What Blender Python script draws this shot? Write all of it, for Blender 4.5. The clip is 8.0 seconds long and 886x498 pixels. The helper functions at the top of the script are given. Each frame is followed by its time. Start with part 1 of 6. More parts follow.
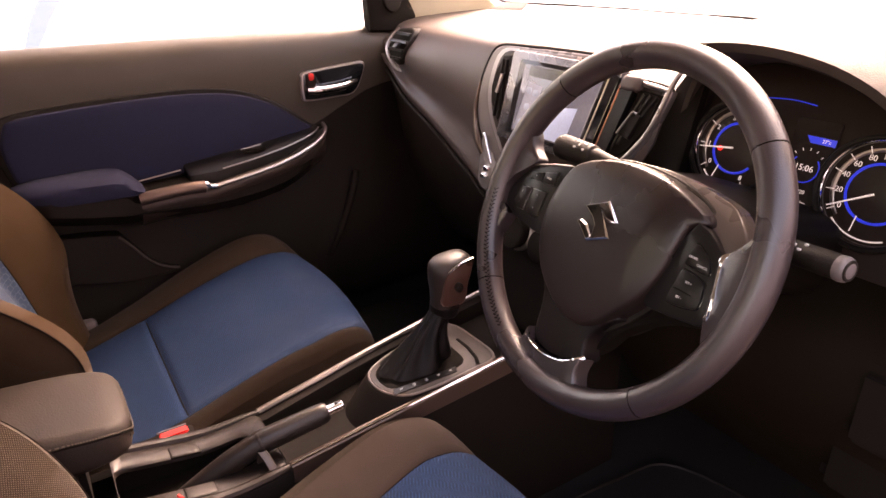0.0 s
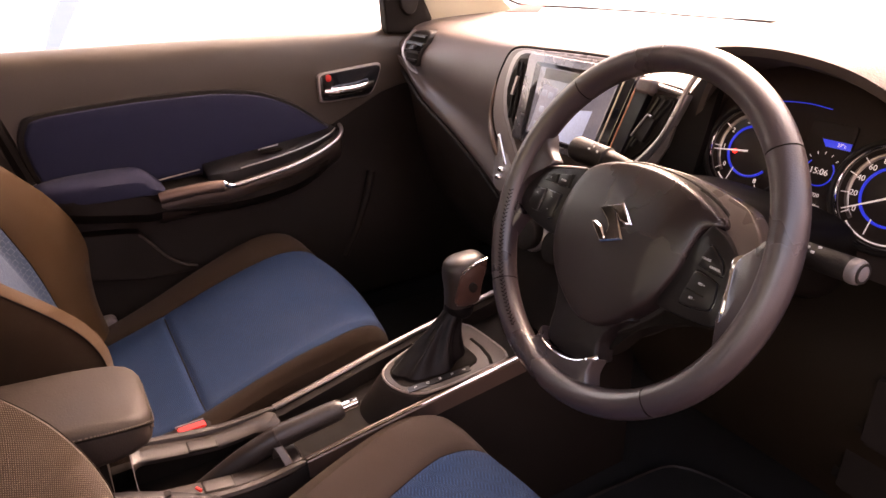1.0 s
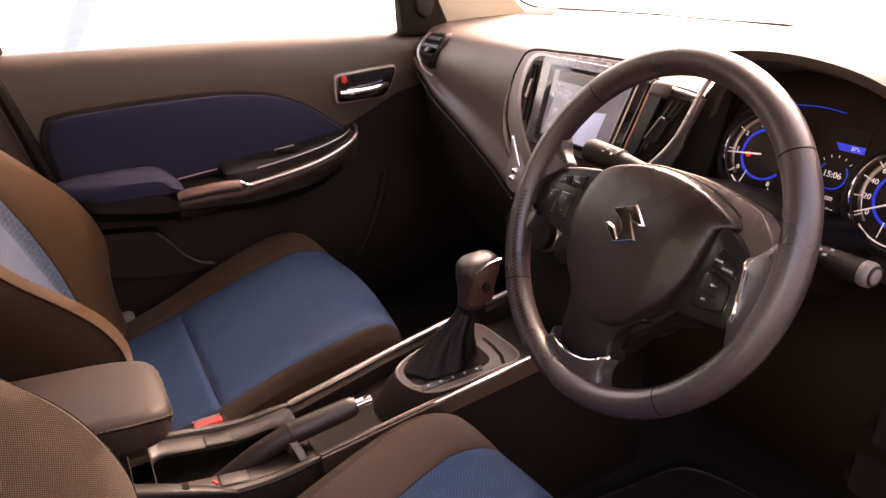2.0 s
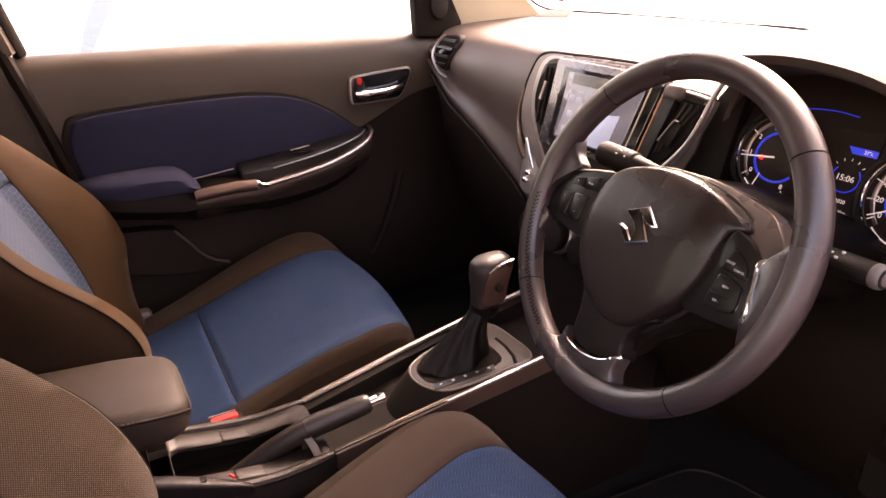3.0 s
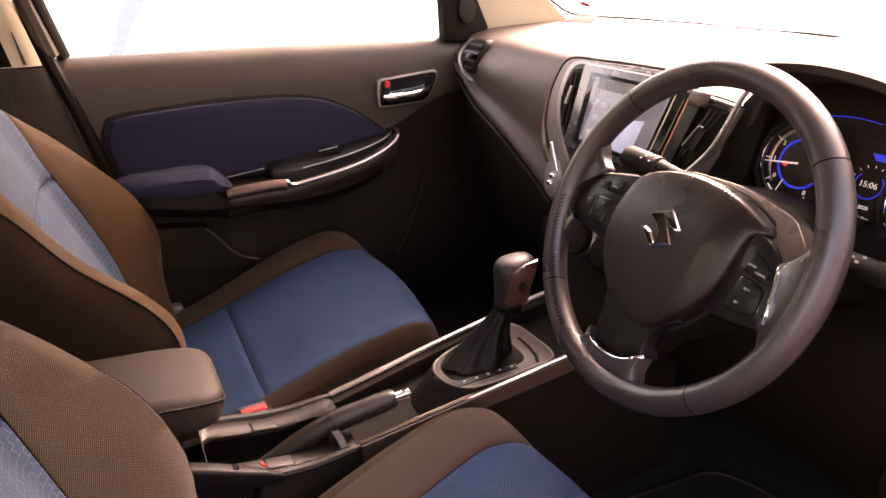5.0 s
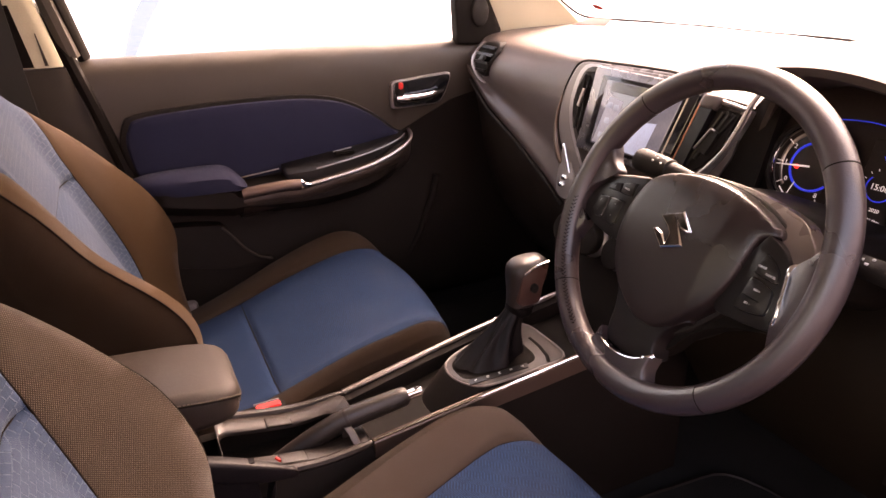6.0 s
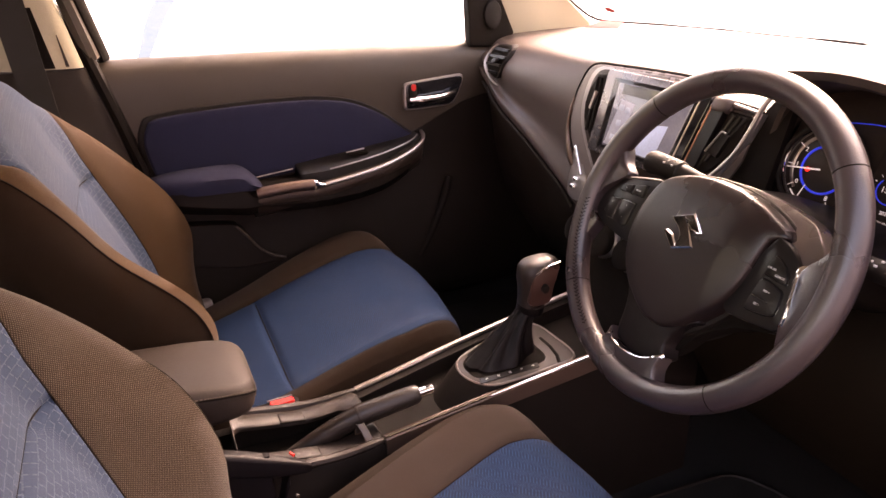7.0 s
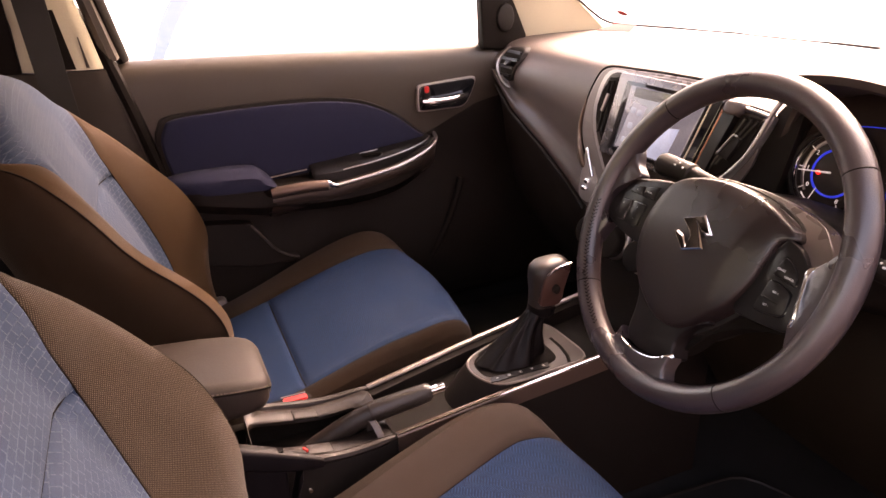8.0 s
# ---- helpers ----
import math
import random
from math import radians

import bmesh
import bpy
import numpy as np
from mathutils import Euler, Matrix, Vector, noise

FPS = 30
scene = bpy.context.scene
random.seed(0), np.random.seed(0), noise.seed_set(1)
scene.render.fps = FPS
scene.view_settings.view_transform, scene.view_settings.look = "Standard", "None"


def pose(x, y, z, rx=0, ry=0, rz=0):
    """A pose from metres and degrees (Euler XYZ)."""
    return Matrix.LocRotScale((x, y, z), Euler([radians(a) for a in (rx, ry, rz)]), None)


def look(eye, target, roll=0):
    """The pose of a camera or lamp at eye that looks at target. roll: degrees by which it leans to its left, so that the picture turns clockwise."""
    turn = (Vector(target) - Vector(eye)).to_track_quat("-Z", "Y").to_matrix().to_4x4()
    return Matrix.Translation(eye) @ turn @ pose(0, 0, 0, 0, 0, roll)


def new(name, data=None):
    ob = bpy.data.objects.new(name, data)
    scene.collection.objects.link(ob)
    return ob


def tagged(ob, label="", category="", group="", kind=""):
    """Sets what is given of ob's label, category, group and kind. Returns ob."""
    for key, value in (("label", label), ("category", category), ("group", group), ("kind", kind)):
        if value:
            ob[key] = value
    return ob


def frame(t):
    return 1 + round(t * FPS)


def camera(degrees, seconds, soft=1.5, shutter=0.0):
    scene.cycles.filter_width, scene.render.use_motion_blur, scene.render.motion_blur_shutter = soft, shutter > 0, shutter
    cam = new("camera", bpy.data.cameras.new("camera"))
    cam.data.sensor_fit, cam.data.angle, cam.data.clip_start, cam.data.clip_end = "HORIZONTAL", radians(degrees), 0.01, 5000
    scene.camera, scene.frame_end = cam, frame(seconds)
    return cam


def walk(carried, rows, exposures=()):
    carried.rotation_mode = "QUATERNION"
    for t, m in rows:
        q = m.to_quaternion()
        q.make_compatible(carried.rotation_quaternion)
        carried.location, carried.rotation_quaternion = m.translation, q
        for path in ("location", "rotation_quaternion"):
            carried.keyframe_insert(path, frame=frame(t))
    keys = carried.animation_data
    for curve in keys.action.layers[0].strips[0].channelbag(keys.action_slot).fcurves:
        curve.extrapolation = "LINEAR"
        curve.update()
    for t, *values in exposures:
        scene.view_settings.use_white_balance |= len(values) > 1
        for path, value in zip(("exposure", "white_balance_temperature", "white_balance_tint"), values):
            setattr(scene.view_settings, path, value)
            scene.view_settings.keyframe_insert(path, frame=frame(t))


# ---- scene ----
cam = camera(67.70, 8.0)
PATH = [
    (0, look((0.7709, -0.4592, 1.1227), (0.0015, 0.0331, 0.7156), -0.58)),
    (0.5, look((0.7746, -0.4631, 1.1240), (-0.0005, 0.0211, 0.7180), -0.56)),
    (1, look((0.7783, -0.4673, 1.1254), (-0.0021, 0.0091, 0.7204), -0.55)),
    (1.5, look((0.7821, -0.4716, 1.1269), (-0.0033, -0.0027, 0.7229), -0.52)),
    (2.25, look((0.7879, -0.4784, 1.1293), (-0.0046, -0.0203, 0.7266), -0.49)),
    (3, look((0.7938, -0.4854, 1.1319), (-0.0052, -0.0376, 0.7304), -0.44)),
    (3.5, look((0.7978, -0.4901, 1.1336), (-0.0053, -0.0491, 0.7329), -0.41)),
    (4, look((0.8019, -0.4950, 1.1354), (-0.0051, -0.0605, 0.7354), -0.38)),
    (4.5, look((0.8061, -0.4998, 1.1372), (-0.0047, -0.0718, 0.7380), -0.34)),
    (5.25, look((0.8126, -0.5071, 1.1399), (-0.0037, -0.0886, 0.7418), -0.29)),
    (6, look((0.8195, -0.5143, 1.1424), (-0.0024, -0.1054, 0.7457), -0.24)),
    (6.5, look((0.8242, -0.5190, 1.1440), (-0.0012, -0.1164, 0.7483), -0.20)),
    (7, look((0.8291, -0.5236, 1.1456), (0.0001, -0.1275, 0.7508), -0.17)),
    (7.5, look((0.8341, -0.5281, 1.1470), (0.0015, -0.1385, 0.7534), -0.13)),
    (8, look((0.8394, -0.5324, 1.1483), (0.0030, -0.1495, 0.7560), -0.10)),
]
EXPO, KELVIN = 3.0, 8750
walk(cam, PATH, exposures=[(0.0, EXPO, KELVIN, 41), (8.0, EXPO, KELVIN, 41)])

# ---- light ----
world = bpy.data.worlds.new("sky")
scene.world = world
world.use_nodes = True
wn = world.node_tree
sky = wn.nodes.new("ShaderNodeTexSky")
sky.sky_type, sky.sun_disc = "NISHITA", False
sky.sun_elevation, sky.sun_rotation = radians(42), radians(-29)
sky.dust_density = 3.0
wn.links.new(sky.outputs[0], wn.nodes["Background"].inputs[0])
wn.nodes["Background"].inputs[1].default_value = 0.15
sky.air_density = 2.0
sun = new("sun", bpy.data.lights.new("sun", "SUN"))
sun.data.energy, sun.data.angle, sun.data.color = 1.6, radians(36), (1.0, 0.95, 0.87)
sun.matrix_basis = look((-2.2, 4.0, 3.8), (0, 0, 0))


# ---- materials ----
def mat(name, color, rough=0.5, metal=0.0, grain=0.0, bump=0.0, vary=0.15, blotch=6.0, coat=0.0, sheen=0.0, spec=0.5, wear=0.1):
    """A surface with colour variation at two scales, fine grain relief and uneven gloss."""
    m = bpy.data.materials.new(name)
    m.use_nodes = True
    t = m.node_tree
    b = t.nodes["Principled BSDF"]
    co = t.nodes.new("ShaderNodeTexCoord")
    big = t.nodes.new("ShaderNodeTexNoise")
    big.inputs["Scale"].default_value, big.inputs["Detail"].default_value = blotch, 4.0
    t.links.new(co.outputs["Object"], big.inputs["Vector"])
    fine = t.nodes.new("ShaderNodeTexNoise")
    fine.inputs["Scale"].default_value, fine.inputs["Detail"].default_value = grain or 300.0, 2.0
    t.links.new(co.outputs["Object"], fine.inputs["Vector"])
    both = t.nodes.new("ShaderNodeMath")
    both.operation = "ADD"
    t.links.new(big.outputs["Fac"], both.inputs[0])
    t.links.new(fine.outputs["Fac"], both.inputs[1])
    ramp = t.nodes.new("ShaderNodeMapRange")
    ramp.inputs[1].default_value, ramp.inputs[2].default_value = 0.6, 1.4
    ramp.inputs[3].default_value, ramp.inputs[4].default_value = 1 - vary, 1 + vary
    t.links.new(both.outputs[0], ramp.inputs[0])
    mul = t.nodes.new("ShaderNodeVectorMath")
    mul.operation = "SCALE"
    mul.inputs[0].default_value = color
    t.links.new(ramp.outputs[0], mul.inputs["Scale"])
    t.links.new(mul.outputs[0], b.inputs["Base Color"])
    gl = t.nodes.new("ShaderNodeMapRange")
    gl.inputs[1].default_value, gl.inputs[2].default_value = 0.3, 0.7
    gl.inputs[3].default_value, gl.inputs[4].default_value = max(0.02, rough - wear), min(1, rough + wear)
    t.links.new(big.outputs["Fac"], gl.inputs[0])
    t.links.new(gl.outputs[0], b.inputs["Roughness"])
    b.inputs["Metallic"].default_value = metal
    b.inputs["Specular IOR Level"].default_value = spec
    b.inputs["Coat Weight"].default_value = coat
    b.inputs["Sheen Weight"].default_value = sheen
    if bump:
        bp = t.nodes.new("ShaderNodeBump")
        bp.inputs["Strength"].default_value, bp.inputs["Distance"].default_value = bump, 0.001
        t.links.new(fine.outputs["Fac"], bp.inputs["Height"])
        t.links.new(bp.outputs[0], b.inputs["Normal"])
    return m


def glow(name, color, strength):
    m = mat(name, color, 0.4)
    b = m.node_tree.nodes["Principled BSDF"]
    b.inputs["Emission Color"].default_value = (*color, 1)
    b.inputs["Emission Strength"].default_value = strength
    return m


def woven(name, color, light, scale, strength=0.6, rough=0.85, sheen=0.2, kind="dots", turn=0.0, relief=0.5):
    """Cloth: a small repeating weave with lighter threads over a blotchy base colour."""
    m = mat(name, color, rough, grain=900, bump=0.3, vary=0.18, blotch=9, sheen=sheen, spec=0.2)
    t = m.node_tree
    b = t.nodes["Principled BSDF"]
    co = t.nodes.new("ShaderNodeTexCoord")
    mp = t.nodes.new("ShaderNodeMapping")
    mp.inputs["Scale"].default_value = scale
    mp.inputs["Rotation"].default_value = (0, 0, turn)
    t.links.new(co.outputs["UV"], mp.inputs["Vector"])
    if kind == "dots":
        tx = t.nodes.new("ShaderNodeTexVoronoi")
        tx.inputs["Randomness"].default_value = 0.06
        tx.inputs["Scale"].default_value = 1.0
        t.links.new(mp.outputs[0], tx.inputs["Vector"])
        hi = t.nodes.new("ShaderNodeMapRange")
        hi.inputs[1].default_value, hi.inputs[2].default_value = 0.36, 0.10
        t.links.new(tx.outputs["Distance"], hi.inputs[0])
        line = hi.outputs[0]
    elif kind == "chevron":
        sep = t.nodes.new("ShaderNodeSeparateXYZ")
        t.links.new(mp.outputs[0], sep.inputs[0])
        zig = t.nodes.new("ShaderNodeMath")
        zig.operation = "PINGPONG"
        zig.inputs[1].default_value = 1.0
        t.links.new(sep.outputs[0], zig.inputs[0])
        ph = t.nodes.new("ShaderNodeMath")
        ph.operation = "MULTIPLY_ADD"
        ph.inputs[1].default_value = 1.8
        t.links.new(zig.outputs[0], ph.inputs[0])
        t.links.new(sep.outputs[1], ph.inputs[2])
        pp_ = t.nodes.new("ShaderNodeMath")
        pp_.operation = "PINGPONG"
        pp_.inputs[1].default_value = 0.5
        t.links.new(ph.outputs[0], pp_.inputs[0])
        st = t.nodes.new("ShaderNodeMapRange")
        st.inputs[1].default_value, st.inputs[2].default_value = 0.16, 0.42
        t.links.new(pp_.outputs[0], st.inputs[0])
        line = st.outputs[0]
    else:
        tx = t.nodes.new("ShaderNodeTexBrick")
        for key, value in (("Scale", 1.0), ("Mortar Size", 0.075), ("Mortar Smooth", 0.6), ("Brick Width", 1.0), ("Row Height", 1.0)):
            tx.inputs[key].default_value = value
        tx.offset = 0.37
        t.links.new(mp.outputs[0], tx.inputs["Vector"])
        line = tx.outputs["Fac"]
    nz = t.nodes.new("ShaderNodeTexNoise")
    nz.inputs["Scale"].default_value, nz.inputs["Detail"].default_value = (3.1, 2.0) if kind != "dots" else (0.05, 3.0)
    t.links.new(mp.outputs[0], nz.inputs["Vector"])
    gap = t.nodes.new("ShaderNodeMapRange")
    gap.inputs[1].default_value, gap.inputs[2].default_value = (0.05, 0.25) if kind == "dots" else (0.36, 0.56)
    t.links.new(nz.outputs["Fac"], gap.inputs[0])
    cutm = t.nodes.new("ShaderNodeMath")
    cutm.operation = "MULTIPLY"
    t.links.new(line, cutm.inputs[0])
    t.links.new(gap.outputs[0], cutm.inputs[1])
    fac = cutm.outputs[0]
    mix = t.nodes.new("ShaderNodeMix")
    mix.data_type = "RGBA"
    src = b.inputs["Base Color"].links[0].from_socket
    t.links.new(src, mix.inputs[6])
    mix.inputs[7].default_value = (*light, 1)
    amt = t.nodes.new("ShaderNodeMath")
    amt.operation = "MULTIPLY"
    amt.inputs[1].default_value = strength
    t.links.new(fac, amt.inputs[0])
    t.links.new(amt.outputs[0], mix.inputs[0])
    t.links.new(mix.outputs[2], b.inputs["Base Color"])
    bp = t.nodes.new("ShaderNodeBump")
    bp.inputs["Strength"].default_value, bp.inputs["Distance"].default_value = min(relief, 1.2 * strength), 0.0012
    t.links.new(fac, bp.inputs["Height"])
    t.links.new(b.inputs["Normal"].links[0].from_socket, bp.inputs["Normal"])
    t.links.new(bp.outputs[0], b.inputs["Normal"])
    return m


M_DASH = mat("dash_plastic", (0.084, 0.062, 0.056), 0.45, grain=700, bump=0.35, vary=0.12)
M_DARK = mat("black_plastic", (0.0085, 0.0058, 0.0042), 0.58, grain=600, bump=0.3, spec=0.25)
M_GLOSSD = mat("switch_plastic", (0.0072, 0.0056, 0.0054), 0.34, grain=700, bump=0.15, spec=0.3)
# Below real black plastic: deep footwell shade is put into these two colours.
M_BLACK = mat("black_trim_shaded", (0.0066, 0.0042, 0.0029), 0.7, grain=600, bump=0.3, spec=0.12)
M_KNEE = mat("knee_panel_shaded", (0.0088, 0.0052, 0.0026), 0.7, grain=600, bump=0.3, vary=0.2, spec=0.08)
M_GLOSS = mat("gloss_black", (0.008, 0.008, 0.009), 0.12, coat=0.4, wear=0.05)
M_DOOR = mat("door_plastic", (0.0385, 0.0275, 0.0190), 0.48, grain=650, bump=0.35, vary=0.12)
M_NOSE = mat("nose_satin", (0.040, 0.026, 0.020), 0.42, metal=0.35, grain=700, bump=0.1, vary=0.12, spec=0.4)
M_PILLAR = mat("pillar_plastic", (0.0235, 0.0160, 0.0112), 0.6, grain=650, bump=0.35, vary=0.12, spec=0.3)
# Shaded copy of the door plastic: the low door's shadow is in its colour.
M_DOORL = mat("lower_door_shaded", (0.0095, 0.0063, 0.0047), 0.66, grain=650, bump=0.35, vary=0.12, spec=0.15)
M_GLOVE = mat("glovebox_plastic", (0.021, 0.014, 0.0110), 0.6, grain=650, bump=0.35, vary=0.12, spec=0.25)
M_CAP = mat("stalk_cap", (0.11, 0.092, 0.09), 0.4, grain=700, bump=0.15)
M_LEATHER = mat("wheel_leather", (0.030, 0.0203, 0.0218), 0.30, grain=900, bump=0.22, vary=0.15, wear=0.08, spec=0.75)
M_HUB = mat("airbag_plastic", (0.0148, 0.0089, 0.0084), 0.31, grain=1100, bump=0.22, vary=0.15, spec=0.42)
M_ARM = mat("armrest_vinyl", (0.019, 0.0122, 0.0092), 0.60, grain=500, bump=0.3, vary=0.2, spec=0.24)
M_HOOD = mat("hood_plastic", (0.034, 0.0235, 0.0185), 0.6, grain=650, bump=0.35, vary=0.12, spec=0.3)
M_WEB = mat("web_plastic", (0.068, 0.051, 0.045), 0.33, grain=1000, bump=0.15, vary=0.15, spec=0.5)
M_SPOKE = mat("spoke_plastic", (0.0075, 0.0048, 0.0048), 0.40, grain=900, bump=0.25, vary=0.15, spec=0.22)
M_KNOBP = mat("knob_side_plastic", (0.060, 0.026, 0.019), 0.32, grain=900, bump=0.08, vary=0.12)
M_GAITER = mat("gaiter_leather", (0.0032, 0.0020, 0.0020), 0.48, grain=420, bump=0.4, vary=0.2, spec=0.18)
M_KNOB = mat("knob_plastic", (0.018, 0.0115, 0.0092), 0.44, grain=900, bump=0.1, vary=0.12)
M_PLUM = mat("plum_black_plastic", (0.0050, 0.0033, 0.0037), 0.5, grain=600, bump=0.2, vary=0.15, spec=0.16)
M_GRIP = mat("brake_grip", (0.0110, 0.0074, 0.0060), 0.40, grain=420, bump=0.3, vary=0.15)
M_HUMP = mat("console_plastic", (0.0095, 0.0062, 0.0046), 0.72, grain=650, bump=0.3, vary=0.12, spec=0.12)
M_RIMG = mat("gate_rim_plastic", (0.13, 0.10, 0.085), 0.36, grain=700, bump=0.1)
M_PRINT = mat("button_lettering", (0.55, 0.54, 0.53), 0.6)
M_TRAY = mat("tray_plastic", (0.0155, 0.0100, 0.0080), 0.50, grain=700, bump=0.25, vary=0.12, spec=0.35)
M_STITCH = mat("stitch_thread", (0.060, 0.042, 0.030), 0.8)
M_SEAM = mat("seam_shadow_thread", (0.007, 0.0045, 0.003), 0.95, spec=0.1)
M_PANEL = mat("instrument_black", (0.027, 0.0185, 0.0155), 0.32, spec=0.2, wear=0.05)
M_DISP = mat("display_black", (0.024, 0.0165, 0.0140), 0.6, spec=0.1, wear=0.05)
M_CHROME = mat("chrome", (0.85, 0.85, 0.86), 0.12, metal=1.0, vary=0.05, wear=0.06)
# Chrome toned down so the emblem face looks as if it mirrors a dark cabin.
M_EMBLEM = mat("emblem_chrome_dark", (0.15, 0.125, 0.11), 0.20, metal=1.0, vary=0.25, blotch=60)
M_SATIN = mat("satin_silver", (0.42, 0.36, 0.34), 0.36, metal=1.0, vary=0.06, grain=900, bump=0.08)
M_SILVERP = mat("silver_paint", (0.34, 0.30, 0.285), 0.34, metal=0.7, vary=0.06)
M_BRONZE = mat("bronze_satin", (0.15, 0.10, 0.08), 0.36, metal=0.8, vary=0.08, grain=900, bump=0.08)
M_GATE = mat("gate_plastic", (0.046, 0.034, 0.028), 0.40, grain=700, bump=0.2, vary=0.1)
M_BEIGE = mat("beige_trim", (0.50, 0.445, 0.315), 0.7, grain=500, bump=0.3, vary=0.08)
M_RED = mat("red_plastic", (0.58, 0.022, 0.016), 0.4)
M_LEAF = mat("faded_red", (0.40, 0.045, 0.045), 0.7)
M_RUBBER = mat("seal_rubber", (0.012, 0.011, 0.011), 0.7)
M_BELT = mat("belt_webbing", (0.017, 0.0135, 0.011), 0.8, grain=1500, bump=0.5)
# Carpet base is darkened as well, to carry the footwell's shade.
M_CARPET = mat("carpet", (0.0046, 0.0031, 0.0024), 0.95, grain=500, bump=1.0, vary=0.3)
M_BLUEDOOR = mat("blue_door_cloth", (0.0165, 0.0172, 0.0365), 0.85, grain=900, bump=0.5, vary=0.15, sheen=0.03, spec=0.12)
M_BROWN = woven("brown_cloth", (0.0153, 0.0064, 0.0015), (0.20, 0.140, 0.100), (420, 420, 1), 0.46, sheen=0.10, turn=radians(45))
# Same brown cloth toned by light: cushion shaded, backrest lit, side panels darkest.
M_BROWNC = woven("brown_cloth_shaded", (0.0172, 0.0071, 0.0016), (0.07, 0.04, 0.022), (480, 480, 1), 0.05, sheen=0.06, turn=radians(45))
M_BROWNB = woven("brown_cloth_lit", (0.0330, 0.0138, 0.0031), (0.08, 0.045, 0.025), (480, 480, 1), 0.05, sheen=0.06, turn=radians(45))
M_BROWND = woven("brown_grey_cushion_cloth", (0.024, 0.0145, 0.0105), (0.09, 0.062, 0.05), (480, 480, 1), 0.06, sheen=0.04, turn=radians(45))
M_BROWN2 = mat("brown_cloth_deep_shade", (0.0117, 0.0046, 0.0011), 0.9, grain=1100, bump=0.5, vary=0.15, blotch=9, sheen=0.02, spec=0.15)
M_BLUE = woven("blue_cloth", (0.0016, 0.0095, 0.0320), (0.010, 0.050, 0.120), (70, 330, 1), 0.68, sheen=0.012, kind="chevron", turn=radians(12), relief=0.28)
M_BLUE2 = woven("blue_cloth_light", (0.0150, 0.0285, 0.055), (0.080, 0.098, 0.122), (66, 105, 1), 0.48, sheen=0.06, kind="brick", turn=radians(7))
M_BLUEGLOW = glow("blue_backlight", (0.015, 0.06, 1.0), 0.038)
M_WHITE = glow("dial_print", (0.9, 0.88, 0.88), 0.045)
M_REDGLOW = glow("red_warning", (1.0, 0.03, 0.02), 0.4)
M_SURR = mat("screen_surround", (0.22, 0.20, 0.205), 0.26, metal=0.8, vary=0.2, blotch=30)
M_FRAME = mat("frame_satin", (0.17, 0.142, 0.132), 0.36, metal=0.35, grain=700, bump=0.08, vary=0.12)
M_COPPER = mat("copper_glint", (0.50, 0.20, 0.12), 0.30, metal=0.9)
# Glowing tones that imitate sky reflected in the touchscreen.
M_FIELD = glow("screen_reflection", (0.30, 0.32, 0.38), 0.035)
M_FIELDB = glow("screen_blue_reflection", (0.34, 0.42, 0.58), 0.06)
M_ICON = glow("screen_icon", (0.36, 0.42, 0.50), 0.05)
M_SCREEN = mat("screen_glass", (0.05, 0.052, 0.06), 0.08, coat=0.8, vary=0.25, blotch=14, wear=0.04)
# Weak emission stands in for the sky mirrored in the glass.
M_SCREEN.node_tree.nodes["Principled BSDF"].inputs["Emission Color"].default_value = (0.55, 0.6, 0.75, 1)
M_SCREEN.node_tree.nodes["Principled BSDF"].inputs["Emission Strength"].default_value = 0.03
M_PAINT = mat("car_paint", (0.55, 0.56, 0.58), 0.25, coat=0.6)
M_LINER = mat("headliner", (0.55, 0.48, 0.37), 0.9, grain=400, bump=0.4)
M_GROUND = mat("concrete", (0.052, 0.036, 0.026), 0.85, grain=60, bump=0.5, vary=0.2, blotch=0.6)
M_WALLW = mat("white_wall", (0.88, 0.88, 0.88), 0.8, vary=0.02, blotch=0.8)
M_WALLD = mat("door_panel_brown", (0.10, 0.07, 0.05), 0.85, grain=80, bump=0.4, vary=0.2, blotch=1.5)
M_WALLP = mat("pale_plaster", (0.33, 0.305, 0.365), 0.85, grain=60, bump=0.4, vary=0.1, blotch=0.7)
M_YARD = mat("pale_concrete", (0.66, 0.66, 0.66), 0.8, grain=40, bump=0.3, vary=0.05, blotch=0.5)
M_WALLB = mat("pale_blue_paint", (0.0200, 0.0590, 0.0960), 0.8, vary=0.05)


def glass(name, tint):
    m = bpy.data.materials.new(name)
    m.use_nodes = True
    b = m.node_tree.nodes["Principled BSDF"]
    b.inputs["Base Color"].default_value = (*tint, 1)
    b.inputs["Roughness"].default_value = 0.0
    b.inputs["Transmission Weight"].default_value = 1.0
    b.inputs["IOR"].default_value = 1.45
    return m


M_GLASS = glass("window_glass", (0.95, 0.97, 0.96))


# ---- mesh helpers ----
WORLD = {}


def thing(name, at, label="", category="", group="", kind="", m=None):
    ob = new(name)
    ob.empty_display_size = 0.05
    ob.matrix_basis = m if m is not None else pose(*at)
    WORLD[ob] = ob.matrix_basis.copy()
    return tagged(ob, label, category, group, kind)


def finish(bm, material, sharp=38):
    bmesh.ops.recalc_face_normals(bm, faces=bm.faces)
    for e in bm.edges:
        e.smooth = not (len(e.link_faces) == 2 and e.calc_face_angle(0) > radians(sharp))
    for f in bm.faces:
        f.smooth = True
    me = bpy.data.meshes.new("mesh")
    bm.to_mesh(me)
    bm.free()
    me.materials.append(material)
    return me


